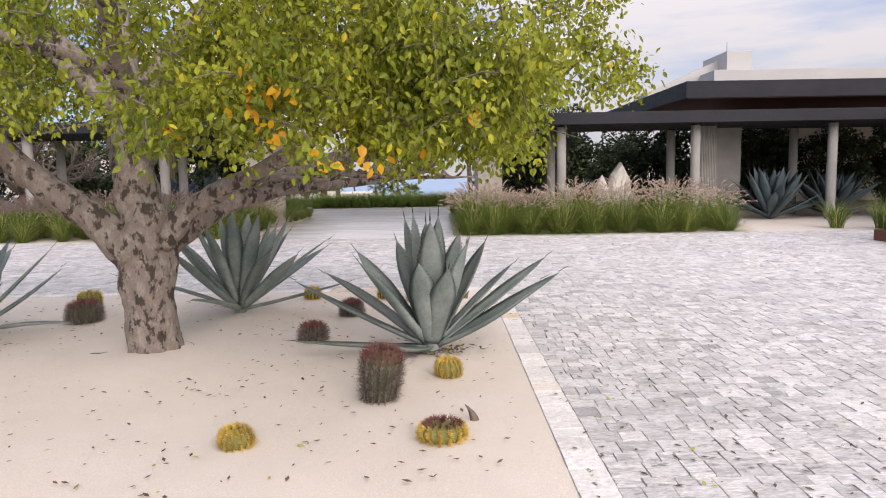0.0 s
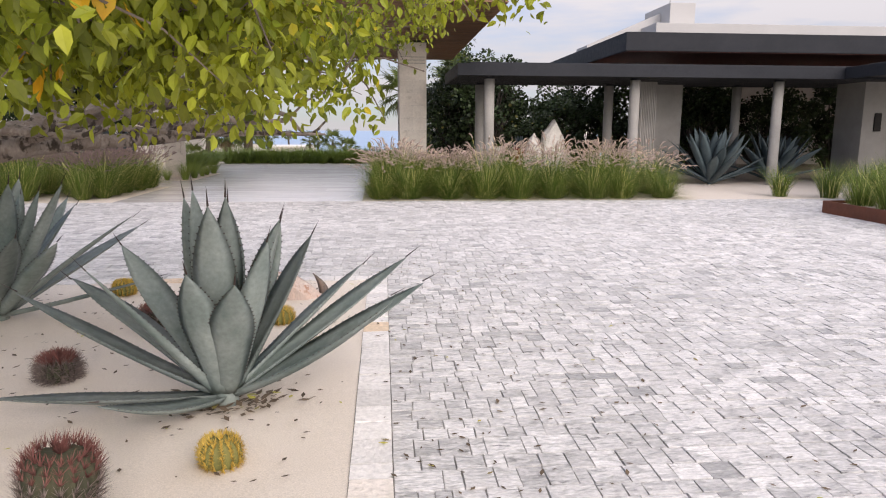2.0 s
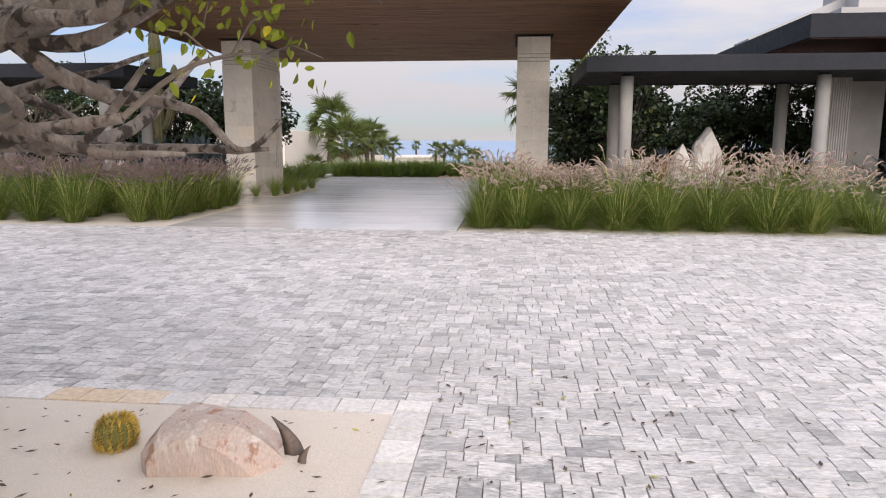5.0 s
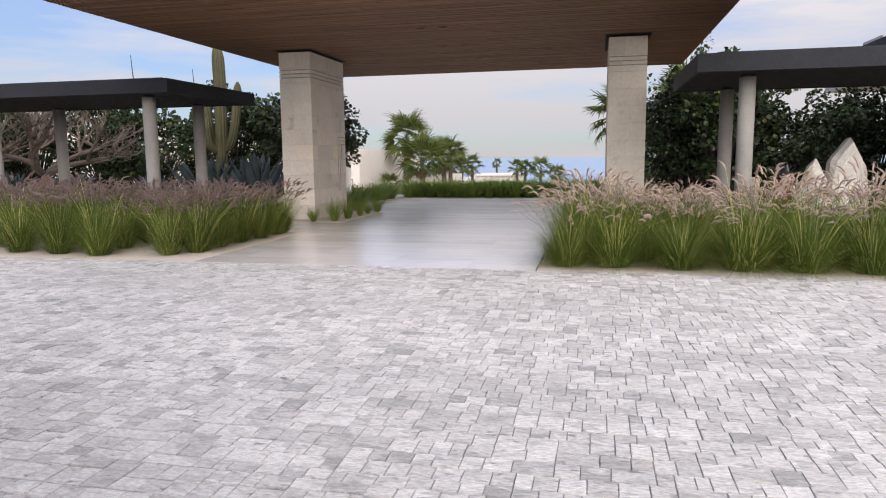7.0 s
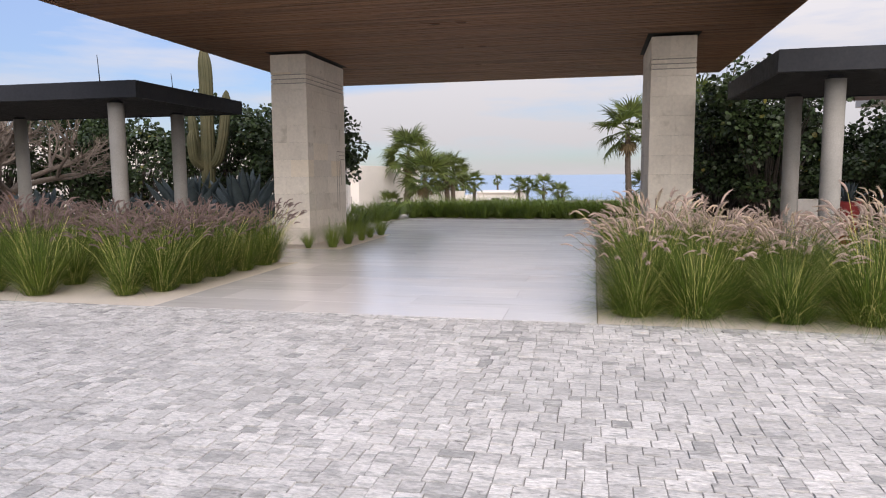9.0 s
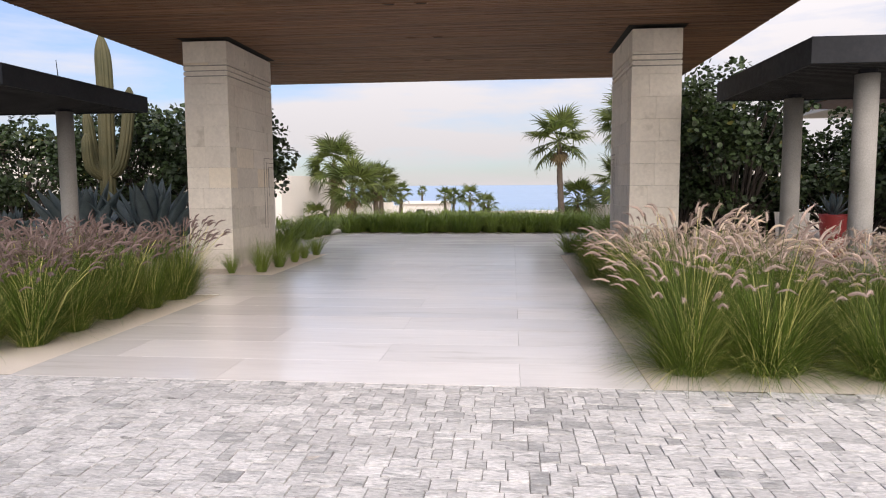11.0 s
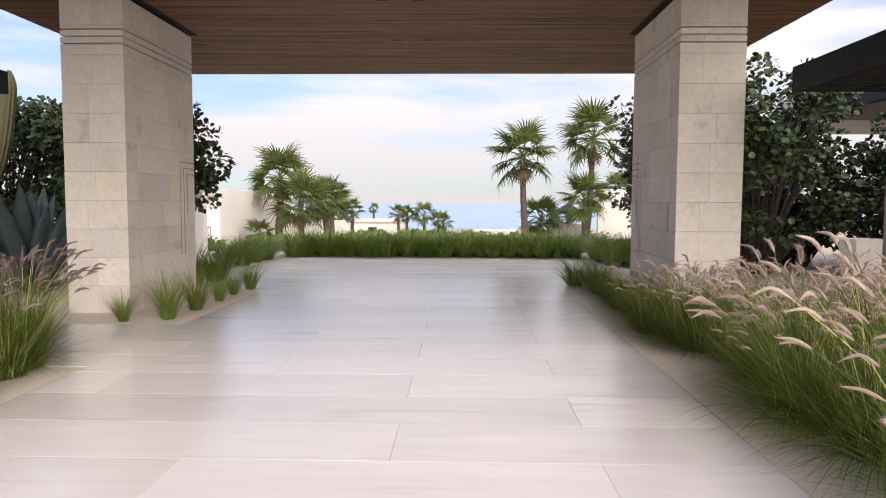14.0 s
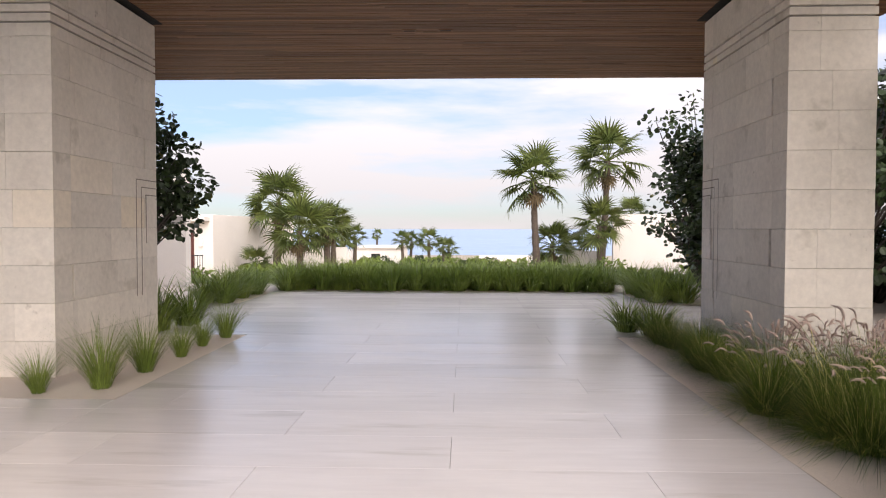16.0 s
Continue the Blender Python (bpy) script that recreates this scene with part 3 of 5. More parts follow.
for k in range(3):
    rk = fresh(50 + k)
    blades = blade_build(rk, 520, 0.17, 1.02, 0.0052, 0.5, 0.6, 5)
    extra = blade_build(rk, 520, 0.20, 0.85, 0.0052, 0.85, 1.2, 6, low=0.4)
    blades.add(extra.v, extra.f)
    st, hd = plume_build(rk, 64, 0.18, 1.06, 0.85)
    GRASS_BACK.append((blades.mesh("blades", M_GRASS), st.mesh("stalks", M_GRASS), hd.mesh("plumes", M_PLUME_B)))
GRASS_LEFT = []
for k in range(3):
    rk = fresh(60 + k)
    blades = blade_build(rk, 560, 0.12, 0.98, 0.0052, 0.5, 0.55, 5)
    for extra in (blade_build(rk, 380, 0.14, 0.85, 0.0052, 0.85, 1.1, 6, low=0.4), blade_build(rk, 120, 0.16, 0.45, 0.005, 0.7, 0.8, 4, low=0.3)):
        blades.add(extra.v, extra.f)
    st, hd = plume_build(rk, 56, 0.2, 0.98, 0.72)
    GRASS_LEFT.append((blades.mesh("blades", M_GRASS), st.mesh("stalks", M_GRASS), hd.mesh("plumes", M_PLUME_L)))
GRASS_GREEN = []
for k in range(2):
    rk = fresh(70 + k)
    blades = blade_build(rk, 420, 0.16, 0.9, 0.008, 0.40, 0.9, 4)
    GRASS_GREEN.append((blades.mesh("blades", M_GRASS),))
TUFT_KINDS = [(blade_build(fresh(90 + k), 300, 0.09, 0.78, 0.007, 0.5, 0.8, 4).mesh("blades", M_TURF),) for k in range(3)]
TURF_KINDS = []
for k in range(3):
    rk = fresh(80 + k)
    TURF_KINDS.append((blade_build(rk, 190, 0.16, 0.86, 0.02, 0.7, 1.35, 5).mesh("blades", M_TURF),))


def clump(kinds, x, y, size, turn, name, label, group, rng, z=0.0):
    c = thing(name, pose(x, y, z, 0, 0, turn) @ Matrix.Diagonal((size, size, size, 1)), label, "grass", group)
    for me in kinds[rng.integers(len(kinds))]:
        part(me.name.split(".")[0], me, None, c)
    return c


rg = fresh(11)


def plant_rows(x0, x1, y0, y1, step, kinds, name, label, group, lo=0.85, hi=1.12, skip=None, jitter=0.13):
    y = y0
    while y <= y1:
        x = x0 + rg.uniform(0, 0.15)
        while x <= x1:
            px, py = x + rg.uniform(-jitter, jitter), y + rg.uniform(-jitter, jitter)
            if not (skip and skip(px, py)):
                clump(kinds, px, py, rg.uniform(lo, hi), rg.uniform(0, 360), name, label, group, rg)
            x += step * rg.uniform(0.9, 1.15)
        y += step


FG = "clump of green fountain grass with buff nodding plumes"
plant_rows(0.60, 7.0, 16.62, 16.7, 0.74, GRASS_KINDS, "fountain_grass", FG, "fountain grass of the long bed", 0.84, 1.12, None, 0.09)
plant_rows(0.80, 7.0, 17.35, 18.9, 0.74, GRASS_KINDS + GRASS_BACK, "fountain_grass", FG, "fountain grass of the long bed", 0.8, 1.12)
plant_rows(0.78, 2.9, 18.9, 21.0, 0.52, GRASS_KINDS + GRASS_BACK, "fountain_grass", FG, "fountain grass of the long bed", 0.58, 0.8)
plant_rows(0.62, 2.9, 21.3, 22.6, 0.46, GRASS_KINDS[:2] + GRASS_PLAIN, "fountain_grass", FG, "fountain grass of the long bed", 0.5, 0.72)
plant_rows(0.62, 0.95, 23.0, 25.5, 0.42, GRASS_PLAIN, "fountain_grass", FG, "fountain grass of the long bed", 0.45, 0.58)
FL = "clump of fountain grass with mauve feathery plumes"
for gy in (17.1, 17.75, 18.4, 19.05, 19.7, 20.0):
    clump(GRASS_LEFT, -5.24 + rg.uniform(-0.08, 0.08), gy, rg.uniform(0.85, 1.0), gy * 77, "fountain_grass", FL, "mauve fountain grass", rg)
plant_rows(-14.5, -5.0, 16.62, 16.7, 0.84, GRASS_LEFT, "fountain_grass", FL, "mauve fountain grass", 0.78, 1.12, None, 0.16)
plant_rows(-14.5, -5.0, 17.35, 20.0, 0.68, GRASS_LEFT, "fountain_grass", FL, "mauve fountain grass", 0.85, 1.08)
plant_rows(-20.0, -15.0, 16.5, 18.5, 0.8, GRASS_LEFT, "fountain_grass", FL, "mauve fountain grass", 0.9, 1.1)
plant_rows(8.95, 12.4, 10.6, 13.5, 0.66, GRASS_GREEN, "planter_grass", "clump of fresh green ornamental grass", "grass in the planter", 1.1, 1.35)
for gx, gy in ((9.6, 16.7), (10.5, 16.3), (11.1, 16.0), (10.7, 15.3), (11.6, 15.4), (11.9, 16.4), (12.5, 15.6)):
    clump(GRASS_GREEN, gx, gy, 1.12 if gx > 10 else 0.95, gx * 50, "planter_grass", "clump of fresh green ornamental grass", "grass in the planter", rg)
TU = "dark green strappy grass clump along the terrace edge"
plant_rows(-6.0, 1.75, 32.2, 33.4, 0.37, TURF_KINDS, "edging_grass", TU, "edging grass", 0.95, 1.2)
plant_rows(-6.8, -6.25, 29.6, 31.8, 0.40, TURF_KINDS, "edging_grass", TU, "edging grass", 0.9, 1.1)
plant_rows(1.95, 2.7, 29.9, 31.9, 0.42, TURF_KINDS, "edging_grass", TU, "edging grass", 0.95, 1.2)
for gx, gy, gs in ((-5.5, 22.3, 0.62), (-5.05, 22.5, 0.92), (-4.98, 23.2, 0.85), (-4.95, 24.0, 0.64), (-4.98, 24.7, 0.62), (-4.92, 25.35, 0.78), (-6.1, 25.9, 1.2), (-5.9, 26.5, 1.1), (-6.9, 21.6, 0.8), (0.5, 26.1, 0.9), (0.75, 25.7, 0.9)):
    clump(TUFT_KINDS if gy < 25.5 and gx < -4 else TURF_KINDS, gx, gy, gs, gx * 90, "edging_grass", "small dark green grass tuft in the sand", "tufts by the pier", rg)


def agave_leaf(length, width, curl, rng, thorns=True):
    """One channelled, tapering leaf along +x from the origin, bending by curl."""
    b, t, n = Build(), Build(), 14
    p, ang = Vector((0, 0, 0)), 0.0
    edge = [[], []]
    for i in range(n + 1):
        s = i / n
        w = width * (0.62 + 0.68 * s if s < 0.55 else 0.994 * (1 - ((s - 0.55) / 0.45) ** 2.1)) * 0.58 + 0.002
        thick = (0.028 * (1 - s) + 0.003) * width / 0.14
        d, u = Vector((math.cos(ang), 0, math.sin(ang))), Vector((-math.sin(ang), 0, math.cos(ang)))
        rise = 0.24 * w * (1 - 0.3 * s)
        a, c = p + Vector((0, -w, 0)) + u * rise, p + Vector((0, w, 0)) + u * rise
        q = [a, p + Vector((0, -w * 0.45, 0)) + u * rise * 0.25, p, p + Vector((0, w * 0.45, 0)) + u * rise * 0.25, c, p + Vector((0, w * 0.5, 0)) - u * thick * 0.8, p - u * thick, p + Vector((0, -w * 0.5, 0)) - u * thick * 0.8]
        b.v.extend(tuple(x) for x in q)
        edge[0].append((a, u)), edge[1].append((c, u))
        p = p + d * (length / n)
        ang += curl / n
    for i in range(n):
        for k in range(8):
            j = (k + 1) % 8
            b.f.append((8 * i + k, 8 * i + j, 8 * i + 8 + j, 8 * i + 8 + k))
    b.f += [tuple(reversed(range(8))), tuple(range(8 * n, 8 * n + 8))]
    tip = p
    t.add([tip - Vector((length / n, 0.006, 0)), tip + Vector((-length / n, 0.006, 0)), tip + d * 0.035, tip - Vector((length / n, 0, 0.006))], [(0, 1, 2), (1, 3, 2), (3, 0, 2)])
    if thorns:
        for side, sg in ((edge[0], -1), (edge[1], 1)):
            for i in range(2, n - 1):
                for h in (0.0, 0.5):
                    a = side[i][0].lerp(side[i + 1][0], h)
                    d = (side[i + 1][0] - side[i][0]).normalized()
                    o = Vector((0, sg, 0.15))
                    t.add([a - d * 0.005, a + d * 0.005, a + o * 0.0095 + d * 0.003, a + Vector((0, 0, -0.004))], [(0, 1, 2), (1, 3, 2), (3, 0, 2)])
    return b, t


def agave(x, y, leaves, label, material, group="", thorns=True, z=0.0, seed=1):
    """leaves: rows of (bearing, rise, length, width, curl) in degrees and metres."""
    r = random.Random(seed)
    a = thing("agave", pose(x, y, z), label, "agave", group)
    part("heart", Build().tube([(0, 0, -0.03), (0, 0, 0.1), (0, 0, 0.22)], [0.07, 0.06, 0.03], 10), material, a, "", True)
    for az, rise, length, width, curl in leaves:
        b, t = agave_leaf(length, width, radians(curl), r, thorns)
        at = pose(0, 0, 0.05 + 0.08 * rise / 90, 0, 0, az) @ pose(0.05, 0, 0, 0, -rise, 0) @ pose(0, 0, 0, r.uniform(-14, 14), 0, 0)
        lf = part("leaf", b, material, a, "", True, at)
        tagged(part("thorns", t, M_THORN, lf), kind="stuff")
    return a


def rosette(n, length, width, seed, low=12, high=86):
    r = random.Random(seed)
    rows = []
    for i in range(n):
        s = i / (n - 1)
        rows.append((i * 137.5 + r.uniform(-12, 12), low + (high - low) * s ** 0.85 + r.uniform(-4, 4), length * (1.05 - 0.22 * s) * r.uniform(0.9, 1.08), width * r.uniform(0.85, 1.1), r.uniform(-14, 22) * (1 - 0.6 * s)))
    return rows


AGAVE_NEAR = [
    (6, 24, 1.16, 0.15, 10), (14, 33, 1.16, 0.14, 4), (-8, 19, 1.0, 0.13, 26), (30, 38, 0.98, 0.14, -2), (168, 20, 1.24, 0.15, 8), (196, 4, 1.05, 0.15, 6),
    (156, 32, 1.10, 0.17, -6), (146, 44, 1.02, 0.16, 0), (208, 50, 0.90, 0.17, 2), (118, 52, 0.98, 0.16, 0), (255, 64, 0.72, 0.20, 8), (292, 60, 0.70, 0.19, 6),
    (322, 66, 0.86, 0.17, 6), (95, 66, 1.0, 0.17, 4), (60, 60, 0.95, 0.17, 4), (20, 60, 0.90, 0.16, 2), (348, 70, 0.92, 0.16, 4),
    (140, 76, 1.0, 0.15, 2), (272, 79, 0.98, 0.19, 3), (150, 83, 1.02, 0.14, 2), (300, 84, 1.0, 0.14, 2), (78, 36, 1.0, 0.15, 8), (236, 4, 0.72, 0.15, 26),
]
agave(-0.17, 5.60, AGAVE_NEAR, "large grey-green agave with toothed leaves in pale sand", M_AGAVE, "agaves in the sand bed", True, 0, 2)
agave(-2.25, 7.36, rosette(25, 1.12, 0.15, 7, 14, 80), "grey-green agave with splayed toothed leaves beside the tree", M_AGAVE, "agaves in the sand bed", True, 0, 3)
agave(-4.55, 6.35, rosette(22, 1.05, 0.15, 9, 12, 78), "grey-green agave with splayed toothed leaves", M_AGAVE, "agaves in the sand bed", True, 0, 4)
for i, (ax, ay, s) in enumerate(((9.7, 20.3, 1.6), (11.9, 21.0, 1.5))):
    agave(ax, ay, rosette(36, s, 0.27, 20 + i, 14, 84), "big blue-grey agave beside the walkway posts", M_AGAVE_DARK, "agaves by the walkway", False, 0, 20 + i)
for i, (ax, ay, s) in enumerate(((-8.15, 24.7, 1.75), (-9.55, 24.5, 1.7), (-13.6, 24.2, 1.2), (-11.3, 24.6, 1.1), (-15.5, 23.8, 1.2), (-18.5, 24.2, 1.2))):
    agave(ax, ay, rosette(28, s, 0.26, 30 + i, 18, 84), "big dark blue-green agave behind the grasses", M_AGAVE_DARK, "agaves behind the walkway", False, 0, 30 + i)


def barrel(x, y, r, h, ribs, spine_material, label, lean=0.0, spine=0.03, seed=1, crown=None):
    """A ribbed cactus with bundles of spines on the ribs."""
    rr = random.Random(seed)
    c = thing("barrel_cactus", pose(x, y, -0.01, lean, lean * 0.5, seed * 40), label, "cactus", "cacti in the sand bed")
    b, n, rows = Build(), ribs * 4, 14
    dome = 0.7 if h > 2.2 * r else 0.4
    for j in range(rows + 1):
        s = j / rows
        rad = r * (0.72 + 0.28 * math.sin(min(1, s / dome) * math.pi / 2)) if s < dome else r * math.sqrt(max(0.0, 1 - ((s - dome) / (1 - dome)) ** 2)) * 0.98 + 0.004
        up = s if s < dome else dome + (1 - dome) * math.sin((s - dome) / (1 - dome) * math.pi / 2)
        for k in range(n):
            w = 2 * math.pi * k / n
            q = rad * (1 + 0.10 * math.cos(ribs * w))
            b.v.append((q * math.cos(w), q * math.sin(w), h * up))
    b.f = [(j * n + k, j * n + (k + 1) % n, (j + 1) * n + (k + 1) % n, (j + 1) * n + k) for j in range(rows) for k in range(n)] + [tuple(range(rows * n, rows * n + n))]
    part("body", b, M_BARREL_G if spine_material is M_SPINE_G else M_BARREL, c, "", True)
    sp, top = Build(), Build()
    for j in range(1, rows + 1):
        s = j / rows
        for k in range(ribs):
            v = Vector(b.v[j * n + 4 * k])
            o = Vector((v.x, v.y, 0.25 * h + (v.z - h * 0.6) * 0.9)).normalized()
            for _ in range(16):
                d = (o + Vector((rr.uniform(-0.8, 0.8), rr.uniform(-0.8, 0.8), rr.uniform(-0.5, 0.9)))).normalized()
                e = d.cross(Vector((0.3, 0.5, 0.8))).normalized() * 0.0026
                (top if crown and s > 0.72 else sp).add([v - e, v + e, v + d * spine * rr.uniform(0.6, 1.3)], [(0, 1, 2)])
    tagged(part("spines", sp, spine_material, c), kind="stuff")
    if crown:
        tagged(part("crown_spines", top, crown, c), kind="stuff")
    return c


barrel(-0.50, 4.40, 0.115, 0.34, 17, M_SPINE_D, "tall barrel cactus with reddish spines on pale sand", 6, 0.058, 1, M_SPINE_R)
barrel(-0.04, 4.90, 0.08, 0.13, 14, M_SPINE_G, "small round golden-spined cactus on pale sand", 0, 0.031, 2)
barrel(-1.20, 3.66, 0.075, 0.11, 14, M_SPINE_G, "small round golden-spined cactus on pale sand", 0, 0.031, 3)
barrel(-0.09, 3.72, 0.11, 0.10, 14, M_SPINE_G, "low withered cactus with brown and golden spines", 4, 0.035, 4, M_SPINE_R)
barrel(-1.22, 6.02, 0.085, 0.14, 14, M_SPINE_D, "small dark spiny cactus on pale sand", 0, 0.065, 5, M_SPINE_R)
barrel(-1.02, 7.12, 0.082, 0.14, 14, M_SPINE_D, "small dark spiny cactus on pale sand", 0, 0.065, 6, M_SPINE_R)
barrel(-3.76, 7.05, 0.14, 0.20, 15, M_SPINE_D, "dark spiny cactus on pale sand", 3, 0.06, 7, M_SPINE_R)
barrel(-3.86, 7.35, 0.11, 0.27, 15, M_SPINE_G, "round golden-spined cactus on pale sand", 0, 0.03, 8)
barrel(-0.74, 8.10, 0.082, 0.145, 15, M_SPINE_G, "round golden-spined cactus beside a pink boulder", 0, 0.031, 9)
barrel(-1.62, 8.16, 0.08, 0.13, 15, M_SPINE_G, "round golden-spined cactus on pale sand", 0, 0.031, 10)
barrel(-0.12, 7.16, 0.098, 0.12, 15, M_SPINE_G, "round golden-spined cactus on pale sand", 0, 0.031, 11)


def dry_tip(x, y, turn, h, label):
    """The dried end of an agave leaf, standing in the sand."""
    b = Build()
    for i in range(7):
        s = i / 6
        w = h * 0.28 * (1 - s) ** 0.8 * (0.8 + 0.2 * math.sin(3 * s)) + 0.002
        z, lean = h * s, -h * 0.5 * s * s
        b.v += [(lean - w, 0.004, z), (lean, -0.012 * (1 - s), z), (lean + w, 0.006, z), (lean, 0.014 * (1 - s), z)]
    b.f = [(4 * i + k, 4 * i + (k + 1) % 4, 4 * i + 4 + (k + 1) % 4, 4 * i + 4 + k) for i in range(6) for k in range(4)] + [(3, 2, 1, 0), (24, 25, 26, 27)]
    return tagged(part("dry_leaf_tip", b, M_DRY_TIP, None, "", True, pose(x, y, -0.01, 0, 0, turn)), label, "dead leaf")


dry_tip(0.10, 3.98, 0, 0.115, "dried grey agave leaf tip standing in sand")
dry_tip(0.14, 8.10, 10, 0.20, "dried brown agave leaf tip beside a boulder")
dry_tip(0.20, 8.03, 160, 0.10, "dried brown agave leaf tip beside a boulder")


def rough_stone(name, x, y, outline, depth, turn, material, label, seed, group=""):
    """A rough slab: an outline of (across, up) swelling in the middle of its thickness."""
    b, m = Build(), []
    for (xa, za), (xb, zb) in zip(outline, outline[1:]):
        m += [(xa + (xb - xa) * k / 4, za + (zb - za) * k / 4) for k in range(4)]
    m.append(outline[-1])
    layers = ((-1, 0.72), (-0.8, 0.9), (-0.3, 1.0), (0.3, 1.0), (0.8, 0.9), (1, 0.72))
    for v, k in layers:
        for u, z in m:
            w = 0.06 * noise.noise((u * 3 + seed, v * 1.5, z * 2.2))
            b.v.append((u * k + w, v * depth + 0.5 * w, max(-0.1, z * (0.55 + 0.45 * k) + w * 0.6 - 0.05)))
    n = len(m)
    b.f = [(j * n + i, j * n + i + 1, (j + 1) * n + i + 1, (j + 1) * n + i) for j in range(len(layers) - 1) for i in range(n - 1)]
    b.f += [tuple(reversed(range(n))), tuple(range((len(layers) - 1) * n, len(layers) * n))]
    tagged(part(name, b, material, None, "", False, pose(x, y, 0, 0, 0, turn)), label, "rock", group)


rough_stone("standing_stone", 5.56, 21.6, ((-0.40, 0), (-0.36, 1.0), (-0.30, 1.42), (0.0, 1.80), (0.2, 1.5), (0.32, 1.25), (0.38, 0.6), (0.40, 0)), 0.24, 8, M_ROCK, "pointed white standing stone behind the grasses", 1, "standing stones")
rough_stone("standing_stone", 4.95, 21.4, ((-0.30, 0), (-0.27, 0.85), (-0.14, 1.26), (0.0, 1.42), (0.22, 1.05), (0.30, 0)), 0.2, -14, M_ROCK, "smaller white standing stone behind the grasses", 6, "standing stones")
rough_stone("boulder", -0.2, 8.05, ((-0.31, 0), (-0.30, 0.16), (-0.24, 0.235), (-0.06, 0.255), (0.1, 0.22), (0.22, 0.12), (0.33, 0)), 0.2, 5, M_PINK, "low pink granite boulder half sunk in sand", 3)


def cardon(x, y):
    """A tall ribbed columnar cactus with upswept arms."""
    c = thing("columnar_cactus", pose(x, y, 0), "tall ribbed columnar cactus with upswept arms", "cactus")

    def stem(points, r, name):
        pts = curve_points(points, 6)
        b, n = Build(), 44
        rad = [r * min(1.0, 0.75 + 0.25 * i / 6) for i in range(len(pts))]
        for k, q in enumerate((0.97, 0.85, 0.6, 0.2)):
            rad[len(pts) - 4 + k] = r * q
        b.tube(pts, rad, n)
        for i, p in enumerate(pts):
            for k in range(n):
                v = Vector(b.v[i * n + k])
                b.v[i * n + k] = tuple(p + (v - p) * (1 + 0.14 * math.cos(11 * 2 * math.pi * k / n)))
        part(name, b, M_CACTUS, c, "", True)

    stem([(0, 0, -0.1), (0, 0, 1.2), (0.02, 0, 2.6), (0.04, 0, 4.0), (0.0, 0, 5.1)], 0.17, "stem")
    stem([(0.1, 0, 1.75), (0.35, -0.05, 1.95), (0.52, -0.05, 2.5), (0.6, 0, 3.2), (0.66, 0, 3.85)], 0.125, "arm")
    stem([(-0.1, 0, 1.85), (-0.32, 0.05, 2.05), (-0.42, 0.05, 2.6), (-0.48, 0, 3.35)], 0.12, "arm")
    stem([(-0.08, -0.1, 1.7), (-0.22, -0.3, 1.9), (-0.26, -0.36, 2.3), (-0.26, -0.36, 2.75)], 0.11, "arm")


cardon(-10.55, 27.0)


def grape_tree(seed, height, width, leaves, low=0.12):
    """A dense broad-leaved evergreen: stems from the ground and clusters of large round leaves with gaps."""
    r = fresh(seed)
    stems, pos, axis, nrm, size = Build(), [], [], [], []
    clusters = []
    for _ in range(70):
        az, rad = r.uniform(0, 2 * math.pi), width * math.sqrt(r.uniform(0, 1)) * 0.5
        top = height * (0.62 + 0.38 * math.sqrt(max(0, 1 - (2 * rad / width) ** 2)) + r.uniform(-0.08, 0.08))
        z = top * r.uniform(low, 1.0) ** 0.75
        clusters.append(Vector((rad * math.cos(az), rad * math.sin(az), z)))
    for c in clusters:
        foot = Vector((c.x * 0.15, c.y * 0.15, 0.0))
        mid = Vector((c.x * 0.55, c.y * 0.55, c.z * 0.6))
        stems.tube([foot, mid, c], [0.045, 0.025, 0.008], 5, False)
        m = leaves // len(clusters)
        off = r.normal(0, 1, (m, 3))
        off /= np.linalg.norm(off, axis=1, keepdims=True)
        rad = 0.42 * r.uniform(0.25, 1.0, (m, 1)) ** 0.5 * np.array([[1, 1, 0.8]])
        p = np.array(c) + off * rad
        pos.append(p)
        a = off * 0.7 + r.normal(0, 0.5, (m, 3)) + np.array([0, 0, -0.25])
        axis.append(a)
        nrm.append(off * 0.6 + np.array([0, -0.15, 0.8]) + r.normal(0, 0.4, (m, 3)))
        size.append(r.uniform(0.075, 0.15, m))
    pos = np.concatenate(pos)
    pos[:, 2] = np.maximum(pos[:, 2], 0.1)
    lf = leaf_build(pos, np.concatenate(axis), np.concatenate(nrm), np.concatenate(size), ROUND, 0.15)
    return stems.mesh("stems", M_STEM), lf.mesh("crown", M_GRAPE)


